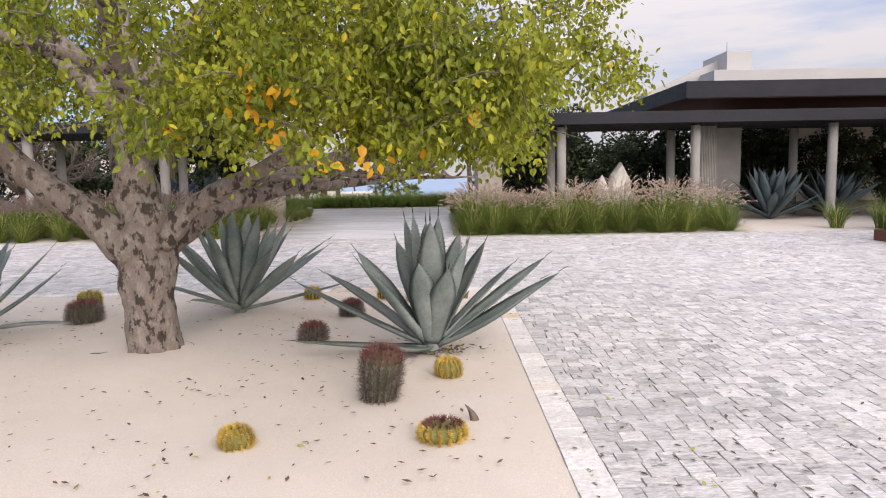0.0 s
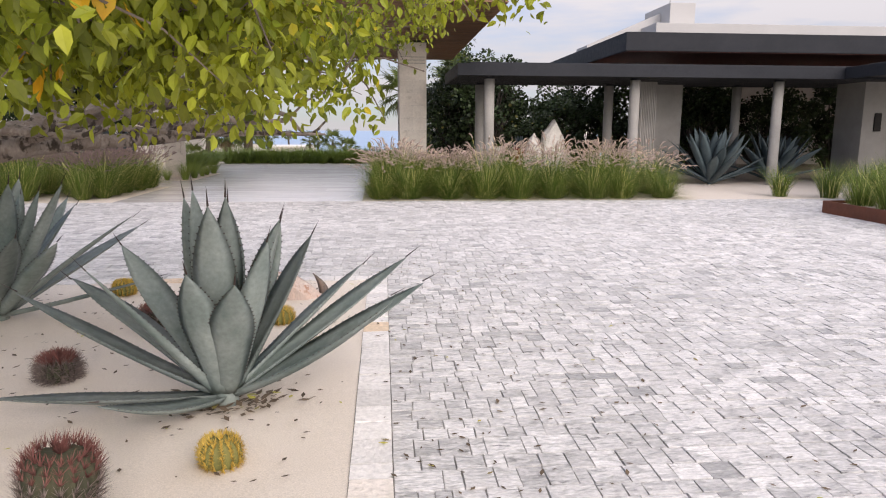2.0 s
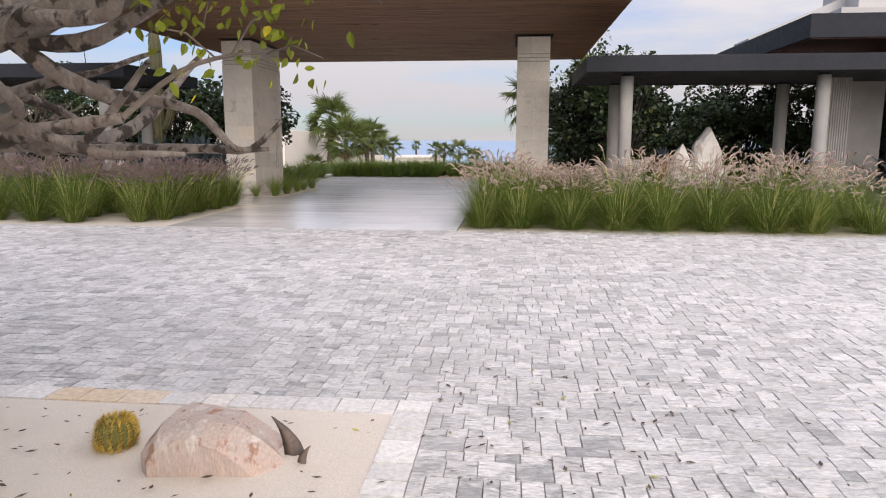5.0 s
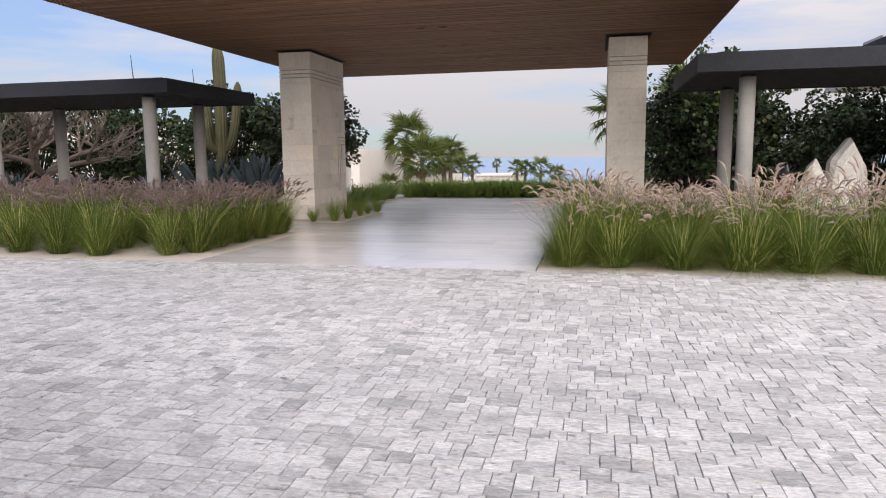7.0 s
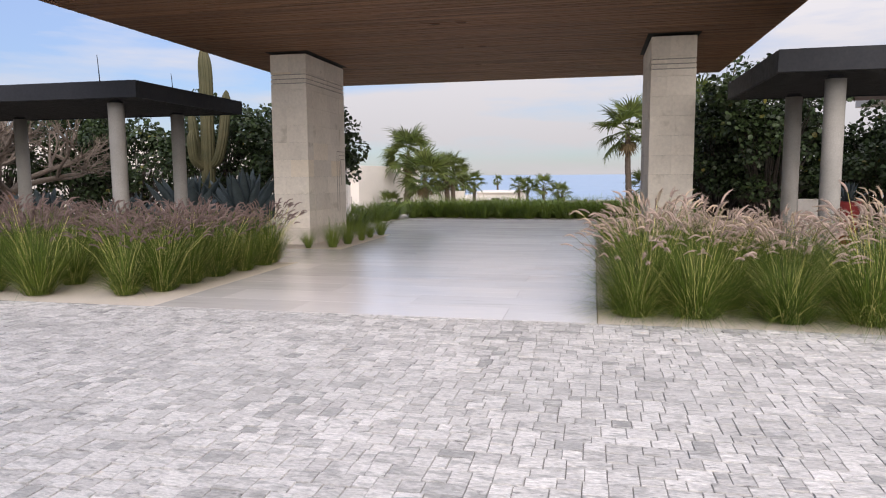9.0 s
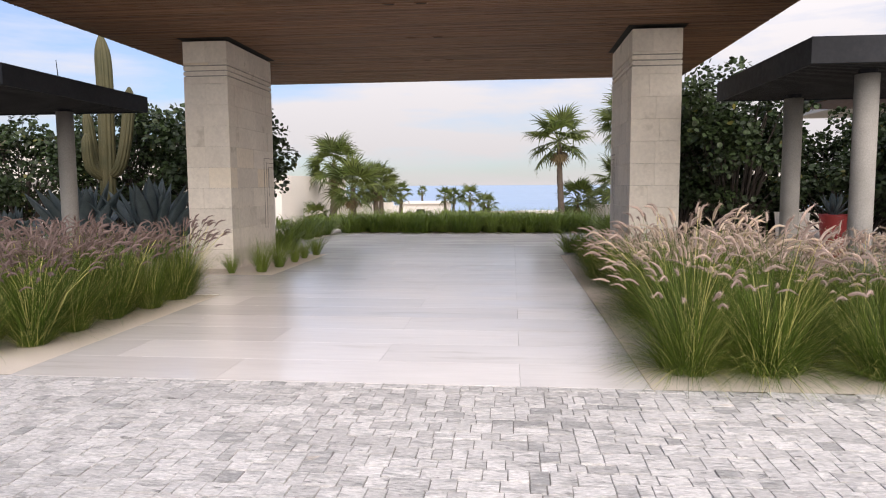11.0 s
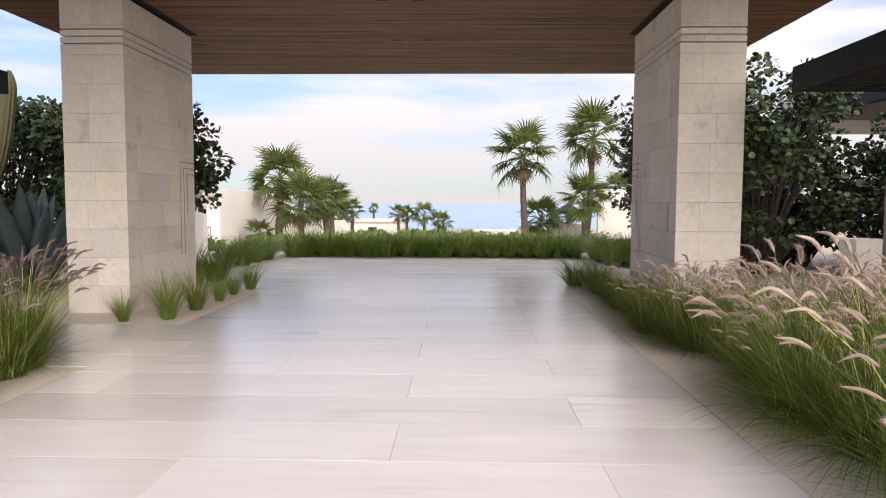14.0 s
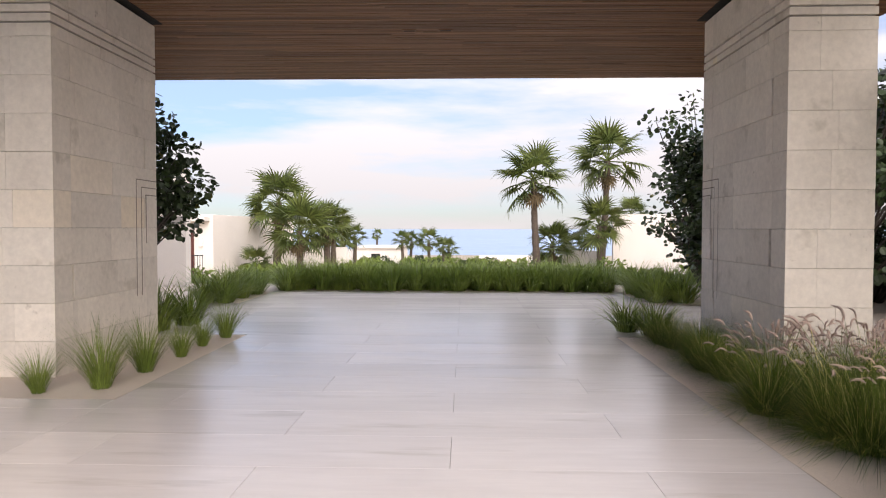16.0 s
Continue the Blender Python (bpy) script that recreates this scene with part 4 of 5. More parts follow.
GRAPES = [grape_tree(100 + k, h, w, n) for k, (h, w, n) in enumerate(((4.6, 3.6, 7500), (4.1, 4.2, 8200), (4.9, 3.2, 7500)))]
rt = random.Random(4)
for k, (x, y, s) in enumerate(((-11.4, 29.0, 0.86), (-13.4, 27.6, 0.82), (-15.6, 28.2, 0.86), (-18.2, 27.4, 0.85), (-21, 27.2, 0.9), (-24, 26.6, 0.9),
                               (4.6, 28.6, 0.95), (6.7, 27.2, 0.74), (9.3, 26.6, 0.72), (11.8, 26.2, 0.74), (14.4, 26.0, 0.74), (17.2, 26.2, 0.72), (20.0, 26.4, 0.74), (6.2, 30.2, 0.72), (5.2, 33.5, 0.8), (8.6, 29.0, 0.72), (12.9, 28.3, 0.74), (23, 25.8, 0.74), (3.6, 29.6, 0.8))):
    g = thing("broadleaf_tree", pose(x, y, 0, 0, 0, rt.uniform(0, 360)) @ Matrix.Diagonal((s, s, s, 1)), "dense dark evergreen tree with round leathery leaves", "tree", "evergreen screen")
    st, cr = GRAPES[k % 3]
    tagged(part("stems", st, None, g), kind="stuff")
    part("crown", cr, None, g)

RAISED = grape_tree(131, 4.0, 3.3, 7600, 0.34)
g = thing("broadleaf_tree", pose(-8.4, 28.7, 0), "evergreen tree with a raised crown of round leathery leaves", "tree", "evergreen screen")
tagged(part("stems", RAISED[0], None, g), kind="stuff")
part("crown", RAISED[1], None, g)
SPARSE = grape_tree(120, 5.2, 3.0, 2000)
g = thing("broadleaf_tree", pose(4.15, 33.2, 0), "thin evergreen tree with sparse round leathery leaves", "tree", "evergreen screen")
tagged(part("stems", SPARSE[0], None, g), kind="stuff")
part("crown", SPARSE[1], None, g)


def bare_tree(x, y, seed):
    """A low gnarled tree with bare crooked branches."""
    r = random.Random(seed)
    t = thing("bare_tree", pose(x, y, 0), "low gnarled tree with bare crooked branches", "tree")
    part("trunk", Build().tube(curve_points([(0, 0, -0.1), (0.05, 0, 0.5), (-0.1, 0.05, 1.1)], 5), [0.2 - 0.007 * i for i in range(11)], 10, True, 0.2, r), M_RED_BARK, t, "reddish bark", True)
    fine = Build()

    def grow(p, d, ln, rad, depth):
        q = p + d * ln * 0.5 + Vector((r.uniform(-1, 1), r.uniform(-1, 1), r.uniform(-0.3, 0.7))) * ln * 0.13
        e = q + (d + Vector((r.uniform(-0.5, 0.5), r.uniform(-0.5, 0.5), r.uniform(-0.3, 0.5)))).normalized() * ln * 0.5
        if depth == 0:
            part("branch", Build().tube(curve_points([p, q, e], 4), [rad * (1 - 0.05 * i) for i in range(9)], 8, True, 0.2, r), M_TWIG, t, "", True)
        else:
            fine.tube([p, q, e], [rad, rad * 0.8, rad * 0.6], 5 if depth < 3 else 3, False)
        if depth < 5:
            for _ in range(3 if depth < 4 else 2):
                nd = (d + Vector((r.uniform(-0.9, 0.9), r.uniform(-0.9, 0.9), r.uniform(-0.35, 0.55)))).normalized()
                grow(e if r.random() < 0.7 else q, nd, ln * 0.68, rad * 0.6, depth + 1)

    for k in range(5):
        w = k * 1.26 + r.uniform(-0.3, 0.3)
        grow(Vector((-0.1, 0.05, 1.05)), Vector((math.cos(w), math.sin(w), 0.55)).normalized(), 1.3, 0.1, 0)
    tagged(part("twigs", fine, M_TWIG, t, "fine dark bare twigs"), kind="stuff")


bare_tree(-14.9, 24.6, 3)
bare_tree(-18.4, 25.4, 6)


def frond_mesh(seed, dry=False):
    """A fan frond along +x, one metre long: a stalk and a fan of split segments whose tips droop."""
    r = random.Random(seed)
    b = Build()
    b.tube([(0, 0, 0), (0.24, 0, 0.012), (0.46, 0, 0.0)], [0.016, 0.011, 0.008], 4, False)
    n, fold = (11, 0.5) if dry else (19, 0.0)
    for i in range(n):
        u = i / (n - 1) * 2 - 1
        w = radians((70 if dry else 108) * u)
        ln = 0.56 * (1 - 0.22 * abs(u)) * r.uniform(0.88, 1.08)
        d = Vector((math.cos(w), math.sin(w), 0.16 * abs(u) - fold * abs(u)))
        side = Vector((-d.y, d.x, 0.25 * (1 if i % 2 else -1)))
        bend = r.uniform(0.12, 0.5)
        c = Vector((0.45, 0, 0))
        p1 = c + d * ln * 0.4
        p2 = c + d * ln * 0.72 - Vector((0, 0, ln * 0.07))
        p3 = c + d * ln - Vector((0, 0, ln * bend))
        b.add([c, p1 - side * 0.027, p1 + side * 0.027, p2 - side * 0.016, p2 + side * 0.016, p3], [(0, 1, 2), (1, 3, 4, 2), (3, 5, 4)])
    return b.mesh("frond", M_PALM_DRY if dry else M_PALM)


FRONDS, DRY = [frond_mesh(k) for k in range(5)], [frond_mesh(9, True), frond_mesh(10, True)]


def slope(y):
    return float(np.interp(y, [34, 40, 60, 100, 160], [0, -0.7, -1.6, -2.9, -4.6]))


def fan_palm(x, y, heart, reach, seed, n=26, dead=6, trunk=0.19):
    """heart: height of the crown's middle; reach: length of a frond."""
    r = random.Random(seed)
    z0 = slope(y)
    h = heart - z0
    tall = h > 4
    p = thing("fan_palm", pose(x, y, z0), "tall green fan palm with a shaggy brown trunk" if tall else "low green fan palm with a shaggy brown trunk", "palm tree", "fan palms")
    lean = 0.07 * h * r.uniform(-1, 1)
    cp = curve_points([(-lean, 0, -0.2), (-lean * 0.5, 0, h * 0.35), (-lean * 0.2, 0.04, h * 0.7), (0, 0, h)], 9)
    part("trunk", Build().tube(cp, [trunk * (1.3 - 0.45 * i / len(cp)) * (1 + 0.09 * (i % 2)) for i in range(len(cp))], 12, True, 0.16, r), M_PALM_TRUNK, p)
    top = Vector(cp[-1])
    for i in range(n + dead):
        d = i >= n
        s = i / n
        rise = -66 + r.uniform(-16, 12) if d else 78 - 128 * s ** 0.9 + r.uniform(-9, 9)
        k = reach * 1.18 * r.uniform(0.88, 1.1) * (0.62 if d else 1)
        at = Matrix.Translation(top + Vector((0, 0, 0.12 - 0.25 * s))) @ pose(0, 0, 0, 0, 0, i * 137.5 + r.uniform(-15, 15)) @ pose(0, 0, 0, r.uniform(-40, 40), -rise, 0) @ Matrix.Diagonal((k, k, k, 1))
        part("frond", r.choice(DRY if d else FRONDS), None, p, "dry brown frond" if d else "", False, at)


PALMS = ((2.29, 57, 4.3, 2.2, 1), (6.85, 58, 5.5, 2.3, 2), (5.95, 56, 1.6, 1.65, 3), (9.7, 64, 2.4, 1.3, 5), (3.8, 60, 0.35, 1.6, 4), (5.45, 63, 0.15, 1.2, 21),
         (-11.5, 52, 2.75, 1.75, 6), (-9.45, 48, 1.3, 1.65, 7), (-9.0, 52, 1.45, 1.3, 8), (-9.6, 57, 1.7, 1.3, 9), (-11.8, 49, -0.3, 0.85, 10),
         (-11.75, 72, 0.55, 1.3, 11), (-11.2, 75, 0.6, 1.25, 12), (-13.8, 110, 0.55, 0.85, 13), (-8.5, 90, 0.1, 1.2, 14), (-7.7, 93, -0.05, 1.2, 15),
         (-5.6, 90, 0.05, 1.5, 16), (-3.5, 92, -0.8, 1.25, 17), (-4.25, 96, -0.65, 1.1, 18))
for x, y, heart, reach, sd in PALMS:
    fan_palm(x, y, heart, reach, sd, 23 if y < 70 else 16, 7 if y < 70 else 3, 0.17 if heart > 2.5 else 0.14)

# ---- houses and scrub towards the sea ----
hl = tagged(new("villa_left"), "low white stucco villa with a dark red door", "house", "", "structure")
part("front_wall", Build().box(-19.0, 46.0, -1.5, -12.76, 46.3, 2.02, 0.01), M_STUCCO, hl)
part("side_wall", Build().box(-13.06, 46.3, -1.5, -12.76, 60.0, 2.02, 0.01), M_STUCCO, hl)
part("roof", Build().box(-19.0, 46.3, 1.9, -13.06, 60.0, 1.98), M_STUCCO, hl)
part("garden_wall", Build().box(-13.2, 57.0, -1.8, -8.8, 57.3, 0.3, 0.01), M_STUCCO, hl)
part("eave", Build().box(-15.3, 45.3, 1.72, -12.9, 45.995, 1.92, 0.01), M_STUCCO, hl)
part("door", Build().box(-14.3, 45.96, -0.75, -13.6, 45.995, 1.35, 0.005), M_DOOR, hl, "dark red wooden door")
part("wall_lamp", Build().box(-13.32, 45.88, 0.62, -13.2, 45.998, 1.0, 0.008), M_LAMP_GLASS, hl, "rectangular wall lamp")
for i in range(8):
    part("railing_bar", Build().tube([(-13.7 + 0.11 * i, 45.2, -0.9), (-13.7 + 0.11 * i, 45.2, 0.25)], [0.012, 0.012], 6), M_DARK, hl)
part("railing_top", Build().box(-13.75, 45.18, 0.24, -12.9, 45.22, 0.28), M_DARK, hl)
hr = tagged(new("villa_right"), "low white stucco villa beyond the palms", "house", "", "structure")
part("wall", Build().box(7.2, 58.0, -2.0, 18.0, 58.3, 2.3, 0.01), M_STUCCO, hr)
part("low_wall", Build().box(4.6, 61.0, -2.2, 7.2, 61.3, 0.0, 0.01), M_STUCCO, hr)
part("roof", Build().box(7.2, 58.3, 2.1, 18.0, 70.0, 2.2), M_STUCCO, hr)
far = tagged(new("beach_house"), "small flat-roofed sand-coloured house by the beach", "house", "", "structure")
part("wall", Build().box(-15.2, 100.0, -4.0, -9.4, 108.0, -1.05, 0.02), M_STUCCO, far)
part("roof", Build().box(-15.4, 99.6, -1.05, -9.2, 108.4, -0.82, 0.02), M_STUCCO, far)
part("window", Build().box(-13.2, 99.96, -3.2, -12.1, 99.99, -1.7), M_BLACK, far)
part("extension", Build().box(-17.6, 103.0, -4.0, -15.25, 108.0, -1.4, 0.02), M_STUCCO, far)
bw = tagged(new("beach_wall"), "low pale wall along the beach", "wall", "", "structure")
part("wall", Build().box(0.5, 118.0, -4.2, 16.0, 118.4, -2.6, 0.02), M_STUCCO, bw)
back = tagged(new("garden_wall"), "pale stucco garden wall behind the trees", "wall", "", "structure")
part("wall", Build().box(-34, 33.0, -0.2, -8.6, 33.3, 2.9, 0.01), M_STUCCO, back)
part("wall_band", Build().box(-34, 32.96, 1.55, -8.6, 32.995, 1.72), M_CONC, back)


def shrub(x, y, z, w, h, seed, material, label):
    r = fresh(seed)
    n = 700
    off = r.normal(0, 1, (n, 3))
    off /= np.linalg.norm(off, axis=1, keepdims=True)
    pos = off * r.uniform(0.4, 1, (n, 1)) ** 0.5 * np.array([[w / 2, w / 2, h / 2]]) * (1 + 0.25 * np.sin(off[:, :1] * 7 + seed)) + np.array([0, 0, h / 2])
    pos[:, 2] = np.maximum(pos[:, 2], 0)
    s = thing("shrub", pose(x, y, z), label, "shrub", "shrubs down the slope")
    part("leaves", leaf_build(pos, off + r.normal(0, 0.6, (n, 3)), r.normal(0, 1, (n, 3)) + np.array([0, 0, 1]), r.uniform(0.10, 0.22, n), OVATE), material, s)
    part("stems", Build().tube([(0, 0, -0.1), (0.05, 0, h * 0.5)], [0.04, 0.02], 5), M_TWIG, s)


rsd = random.Random(8)
for k in range(46):
    x, y = rsd.uniform(-13, 10), rsd.uniform(42, 110)
    shrub(x, y, slope(y) - 0.05, rsd.uniform(1.2, 3.0), rsd.uniform(0.5, 1.1), 300 + k, M_LEAVES_FAR if k % 3 else M_GRAPE, "rounded green shrub on the slope")
for k in range(9):
    shrub(-10 + 2.2 * k, 36 + (k % 3), -0.4, 1.8, 0.65, 400 + k, M_LEAVES_FAR, "rounded green shrub on the slope")

pl = thing("steel_planter", pose(0, 0, 0), "low rusted steel planter edge round green grass", "planter")
part("side", Build().box(8.6, 9.8, -0.02, 8.63, 13.7, 0.22, 0.004), M_CORTEN, pl)
part("soil", Build().box(8.63, 9.83, -0.02, 12.57, 13.67, 0.17), M_SAND, pl)
part("front", Build().box(8.63, 13.67, -0.02, 12.6, 13.7, 0.22, 0.004).box(12.57, 9.8, -0.02, 12.6, 13.67, 0.22, 0.004).box(8.63, 9.8, -0.02, 12.57, 9.83, 0.22, 0.004), M_CORTEN, pl)

# ---- the old spreading tree in the sand bed ----
TX, TY = -2.47, 5.70
tree = thing("shade_tree", pose(TX, TY, 0), "old spreading shade tree with pale gnarled bark and yellow-green leaves", "tree")
rb = random.Random(21)
rn = fresh(21)


def gnarled(points, radii, steps, n, lump):
    """A tube through the points with knots and flutes."""
    pts = curve_points([Vector(p) - Vector((TX, TY, 0)) for p in points], steps)
    rad = [float(np.interp(i / (len(pts) - 1), np.linspace(0, 1, len(radii)), radii)) for i in range(len(pts))]
    b = Build()
    b.tube(pts, rad, n)
    for i, p in enumerate(pts):
        for k in range(n):
            v = Vector(b.v[i * n + k])
            d = v - p
            q = v * 4.0
            ridge = Vector((v.x * 13, v.y * 13, v.z * 3.2))
            b.v[i * n + k] = tuple(p + d * (1 + lump * noise.noise(q) + lump * 0.9 * noise.noise(ridge) + lump * 0.4 * noise.noise(q * 6)))
    return b, pts, rad


tb, _, _ = gnarled([(TX, TY, -0.08), (TX - 0.01, TY, 0.02), (TX - 0.02, TY, 0.3), (TX - 0.03, TY, 0.7), (TX - 0.01, TY, 1.0), (TX, TY + 0.02, 1.25)], [0.25, 0.225, 0.195, 0.20, 0.235, 0.16], 10, 44, 0.2)
part("trunk", tb, M_BARK, tree, "pale bark with dark patches", True)
LIMB_LINES = (
    (((-2.36, 5.74, 0.90), (-1.9, 6.3, 1.28), (-1.05, 7.3, 1.66), (-0.35, 7.5, 1.92), (0.6, 7.9, 2.25)), (0.105, 0.10, 0.085, 0.06, 0.025)),
    (((-2.35, 5.62, 0.92), (-2.0, 5.55, 1.25), (-1.3, 5.2, 1.55), (-0.6, 4.6, 1.85), (0.0, 3.9, 2.05)), (0.09, 0.08, 0.055, 0.04, 0.015)),
    (((-2.5, 5.72, 0.85), (-2.56, 5.74, 1.4), (-2.62, 5.8, 2.1), (-2.75, 6.0, 2.7), (-2.9, 6.2, 3.7)), (0.17, 0.165, 0.15, 0.11, 0.04)),
    (((-2.62, 5.78, 1.9), (-2.3, 5.9, 2.5), (-1.9, 6.2, 3.1), (-1.5, 6.4, 3.6)), (0.11, 0.085, 0.06, 0.02)),
    (((-2.62, 5.75, 2.0), (-3.0, 5.6, 2.35), (-3.5, 5.6, 2.9), (-3.7, 5.7, 3.4)), (0.10, 0.075, 0.05, 0.02)),
    (((-2.58, 5.66, 0.82), (-2.9, 5.6, 1.18), (-3.3, 5.5, 1.5), (-3.7, 5.4, 1.95), (-4.3, 5.3, 2.25), (-5.4, 5.0, 2.5)), (0.16, 0.13, 0.105, 0.08, 0.05, 0.02)),
    (((-2.5, 5.75, 0.95), (-2.9, 6.3, 1.4), (-3.4, 7.2, 1.9), (-3.9, 8.3, 2.5)), (0.13, 0.10, 0.07, 0.02)),
    (((-2.5, 5.85, 1.8), (-1.6, 5.95, 2.25), (-0.6, 6.2, 2.6), (0.7, 6.6, 2.85)), (0.10, 0.075, 0.05, 0.02)),
    (((-2.40, 5.75, 1.05), (-1.6, 6.5, 1.32), (-0.8, 7.0, 1.40), (0.0, 7.1, 1.52)), (0.09, 0.065, 0.045, 0.015)),
    (((-2.5, 5.8, 1.6), (-2.3, 5.0, 2.2), (-1.9, 4.0, 2.5), (-1.4, 3.2, 2.6)), (0.10, 0.075, 0.05, 0.02)),
    (((-2.5, 5.8, 1.9), (-3.2, 5.5, 2.7), (-3.9, 5.0, 3.2)), (0.09, 0.06, 0.02)),
    (((-1.2, 7.15, 1.6), (-1.0, 7.9, 1.45), (-0.75, 8.4, 1.5), (-0.6, 8.9, 1.9)), (0.06, 0.045, 0.035, 0.015)),
    (((-1.0, 7.35, 1.66), (-1.1, 8.2, 2.1), (-1.0, 9.0, 2.5)), (0.06, 0.04, 0.015)),
    (((-2.3, 5.0, 2.2), (-3.0, 4.0, 2.4), (-3.6, 3.2, 2.5)), (0.05, 0.035, 0.012)),
)
nodes = []
for pts, rad in LIMB_LINES:
    b, line, rr_ = gnarled(pts, rad, 8, 16, 0.26)
    part("limb", b, M_BARK, tree, "", True)
    nodes += [(p + Vector((TX, TY, 0)), r) for p, r in zip(line[3:], rr_[3:])]

# crooked lower branches between the limbs
rc = random.Random(77)
for start in ((-1.05, 7.3, 1.64), (-0.6, 7.45, 1.8), (-1.6, 6.5, 1.34), (-0.8, 7.0, 1.42), (-1.9, 6.3, 1.3), (-1.0, 7.9, 1.5)):
    for _ in range(3):
        p, d, pts = Vector(start), Vector((rc.uniform(0.2, 1.0), rc.uniform(-0.5, 0.7), rc.uniform(-0.1, 0.4))), [start]
        for _ in range(7):
            d = (d.normalized() + Vector((rc.uniform(-0.6, 0.7), rc.uniform(-0.6, 0.6), rc.uniform(-0.5, 0.5)))).normalized()
            p = p + d * rc.uniform(0.12, 0.24)
            p = Vector((min(p.x, 0.3), p.y, min(2.1, max(1.42, p.z))))
            pts.append(tuple(p))
        b, line, rr_ = gnarled(pts, (0.034, 0.026, 0.018, 0.007), 3, 8, 0.25)
        part("limb", b, M_BARK, tree, "", True)

# twigs reach out to points spread through the crown
targets = []
while len(targets) < 500:
    a, q = rb.uniform(0, 2 * math.pi), 4.3 * math.sqrt(rb.uniform(0.02, 1))
    x, y = TX + q * math.cos(a), TY + q * math.sin(a)
    low = 1.66 if q > 1.9 else 2.0
    if x > 0.55:
        low = 2.0
    if y > 5.6:
        low = 1.98
    if x < -1.7 and rb.random() < 0.5:
        continue
    if y < 5.7 and abs(x + 0.12 + 0.4277 * y) < 0.4 and rb.random() < 0.75:
        continue
    if y < 3.5 or (y > 6.0 and x > -2.4 and rb.random() < 0.68):
        continue
    z_ = rb.random() ** 1.25
    high = 2.35 + 2.0 * math.sqrt(max(0.0, 1 - (q / 4.35) ** 2))
    if y < 4.6:
        high = min(high, 2.55)
    z_ = low + (high - low) * z_
    if y > 5.6 and z_ < 2.3 and not (x > 0.15 and 6.3 < y < 8.3):
        continue
    if (y < 4.6 and (x > 0.38 or q > 3.75)) or x > 1.8 or x > (0.275 if z_ < 2.45 else 0.235) * y - 0.04 or (y > 8.9) or (y > 7.4 and x < -3 and q > 3.0):
        continue
    z = z_
    targets.append((q, Vector((x, y, z))))
for k in range(62):
    x, y = rb.uniform(-1.7, 0.42) if k % 8 else rb.uniform(-4.6, -2.4), rb.uniform(3.55, 4.6)
    if math.hypot(x - TX, y - TY) < 3.9:
        targets.append((math.hypot(x - TX, y - TY), Vector((x, y, rb.uniform(1.68, 2.2)))))
for _ in range(9):
    targets.append((3.0, Vector((rb.uniform(-0.3, 0.4), rb.uniform(7.2, 8.0), rb.uniform(1.72, 2.12)))))
for _ in range(80):
    x, y = rb.uniform(-5.0, -2.75), rb.uniform(4.6, 7.6)
    targets.append((math.hypot(x - TX, y - TY), Vector((x, y, rb.uniform(1.9, 3.1)))))
for _ in range(26):
    targets.append((3.2, Vector((rb.uniform(-0.6, 0.42), rb.uniform(4.2, 4.65), rb.uniform(1.68, 2.0)))))
targets = [k for k in targets if k[1].z > 2.6 or k[1].x + 1.15 * k[1].y < 9.0]
targets.sort(key=lambda k: k[0])
twigs = Build()
lp, la, ln_, ls = [], [], [], []
for q, t in targets:
    p, r = min(nodes, key=lambda nd: (nd[0] - t).length + 0.4 * max(0.0, nd[0].z - t.z))
    d = (t - p).length
    bow = Vector((rb.uniform(-0.12, 0.12), rb.uniform(-0.12, 0.12), 0.10)) * d
    line = curve_points([p, p.lerp(t, 0.4) + bow, p.lerp(t, 0.75) + bow * 0.7, t], 3)
    r0 = min(r * 0.7, 0.010 + 0.012 * d)
    twigs.tube([v - Vector((TX, TY, 0)) for v in line], [r0 + (0.004 - r0) * i / (len(line) - 1) for i in range(len(line))], 5, False)
    nodes += [(v, r0 * 0.7) for v in line[3::2]]
    for k in range(3):
        s = line[-3 - k] if k else line[-1]
        e = s + Vector((rb.uniform(-0.3, 0.3), rb.uniform(-0.3, 0.3), rb.uniform(-0.22, 0.18)))
        twigs.tube([s - Vector((TX, TY, 0)), (s + e) / 2 + Vector((0, 0, 0.03)) - Vector((TX, TY, 0)), e - Vector((TX, TY, 0))], [0.0045, 0.0035, 0.002], 4, False)
        m = 62
        c = np.array(s)[None] + (np.array(e) - np.array(s))[None] * rn.uniform(0.1, 1.15, (m, 1)) + rn.normal(0, 0.066, (m, 3))
        lp.append(c)
        ax = rn.normal(0, 0.6, (m, 3)) + np.array([0, 0, -0.8])
        la.append(ax)
        ln_.append(rn.normal(0, 0.7, (m, 3)) + np.array([0, -0.4, 0.45]))
        ls.append(rn.uniform(0.030, 0.058, m))
tagged(part("twigs", twigs, M_TWIG, tree, "fine grey-brown twigs"), kind="stuff")
lp = np.concatenate(lp)
keep = ~((lp[:, 0] > 0.68) & (lp[:, 2] < 1.86)) & (lp[:, 2] > 1.36)
keep &= ~((lp[:, 1] > 5.9) & (lp[:, 2] < 2.0) & (rn.random(len(lp)) < 0.72)) & ~((lp[:, 2] < 2.6) & (lp[:, 0] + 1.15 * lp[:, 1] > 9.1))
crown = leaf_build((lp - np.array([TX, TY, 0]))[keep], np.concatenate(la)[keep], np.concatenate(ln_)[keep], np.concatenate(ls)[keep], ((0, 0), (0.26, 0.25), (0.6, 0.24), (1.0, 0)), 0.35)
part("crown", crown, M_LEAF, tree, "yellow-green leaves with a few turned yellow")

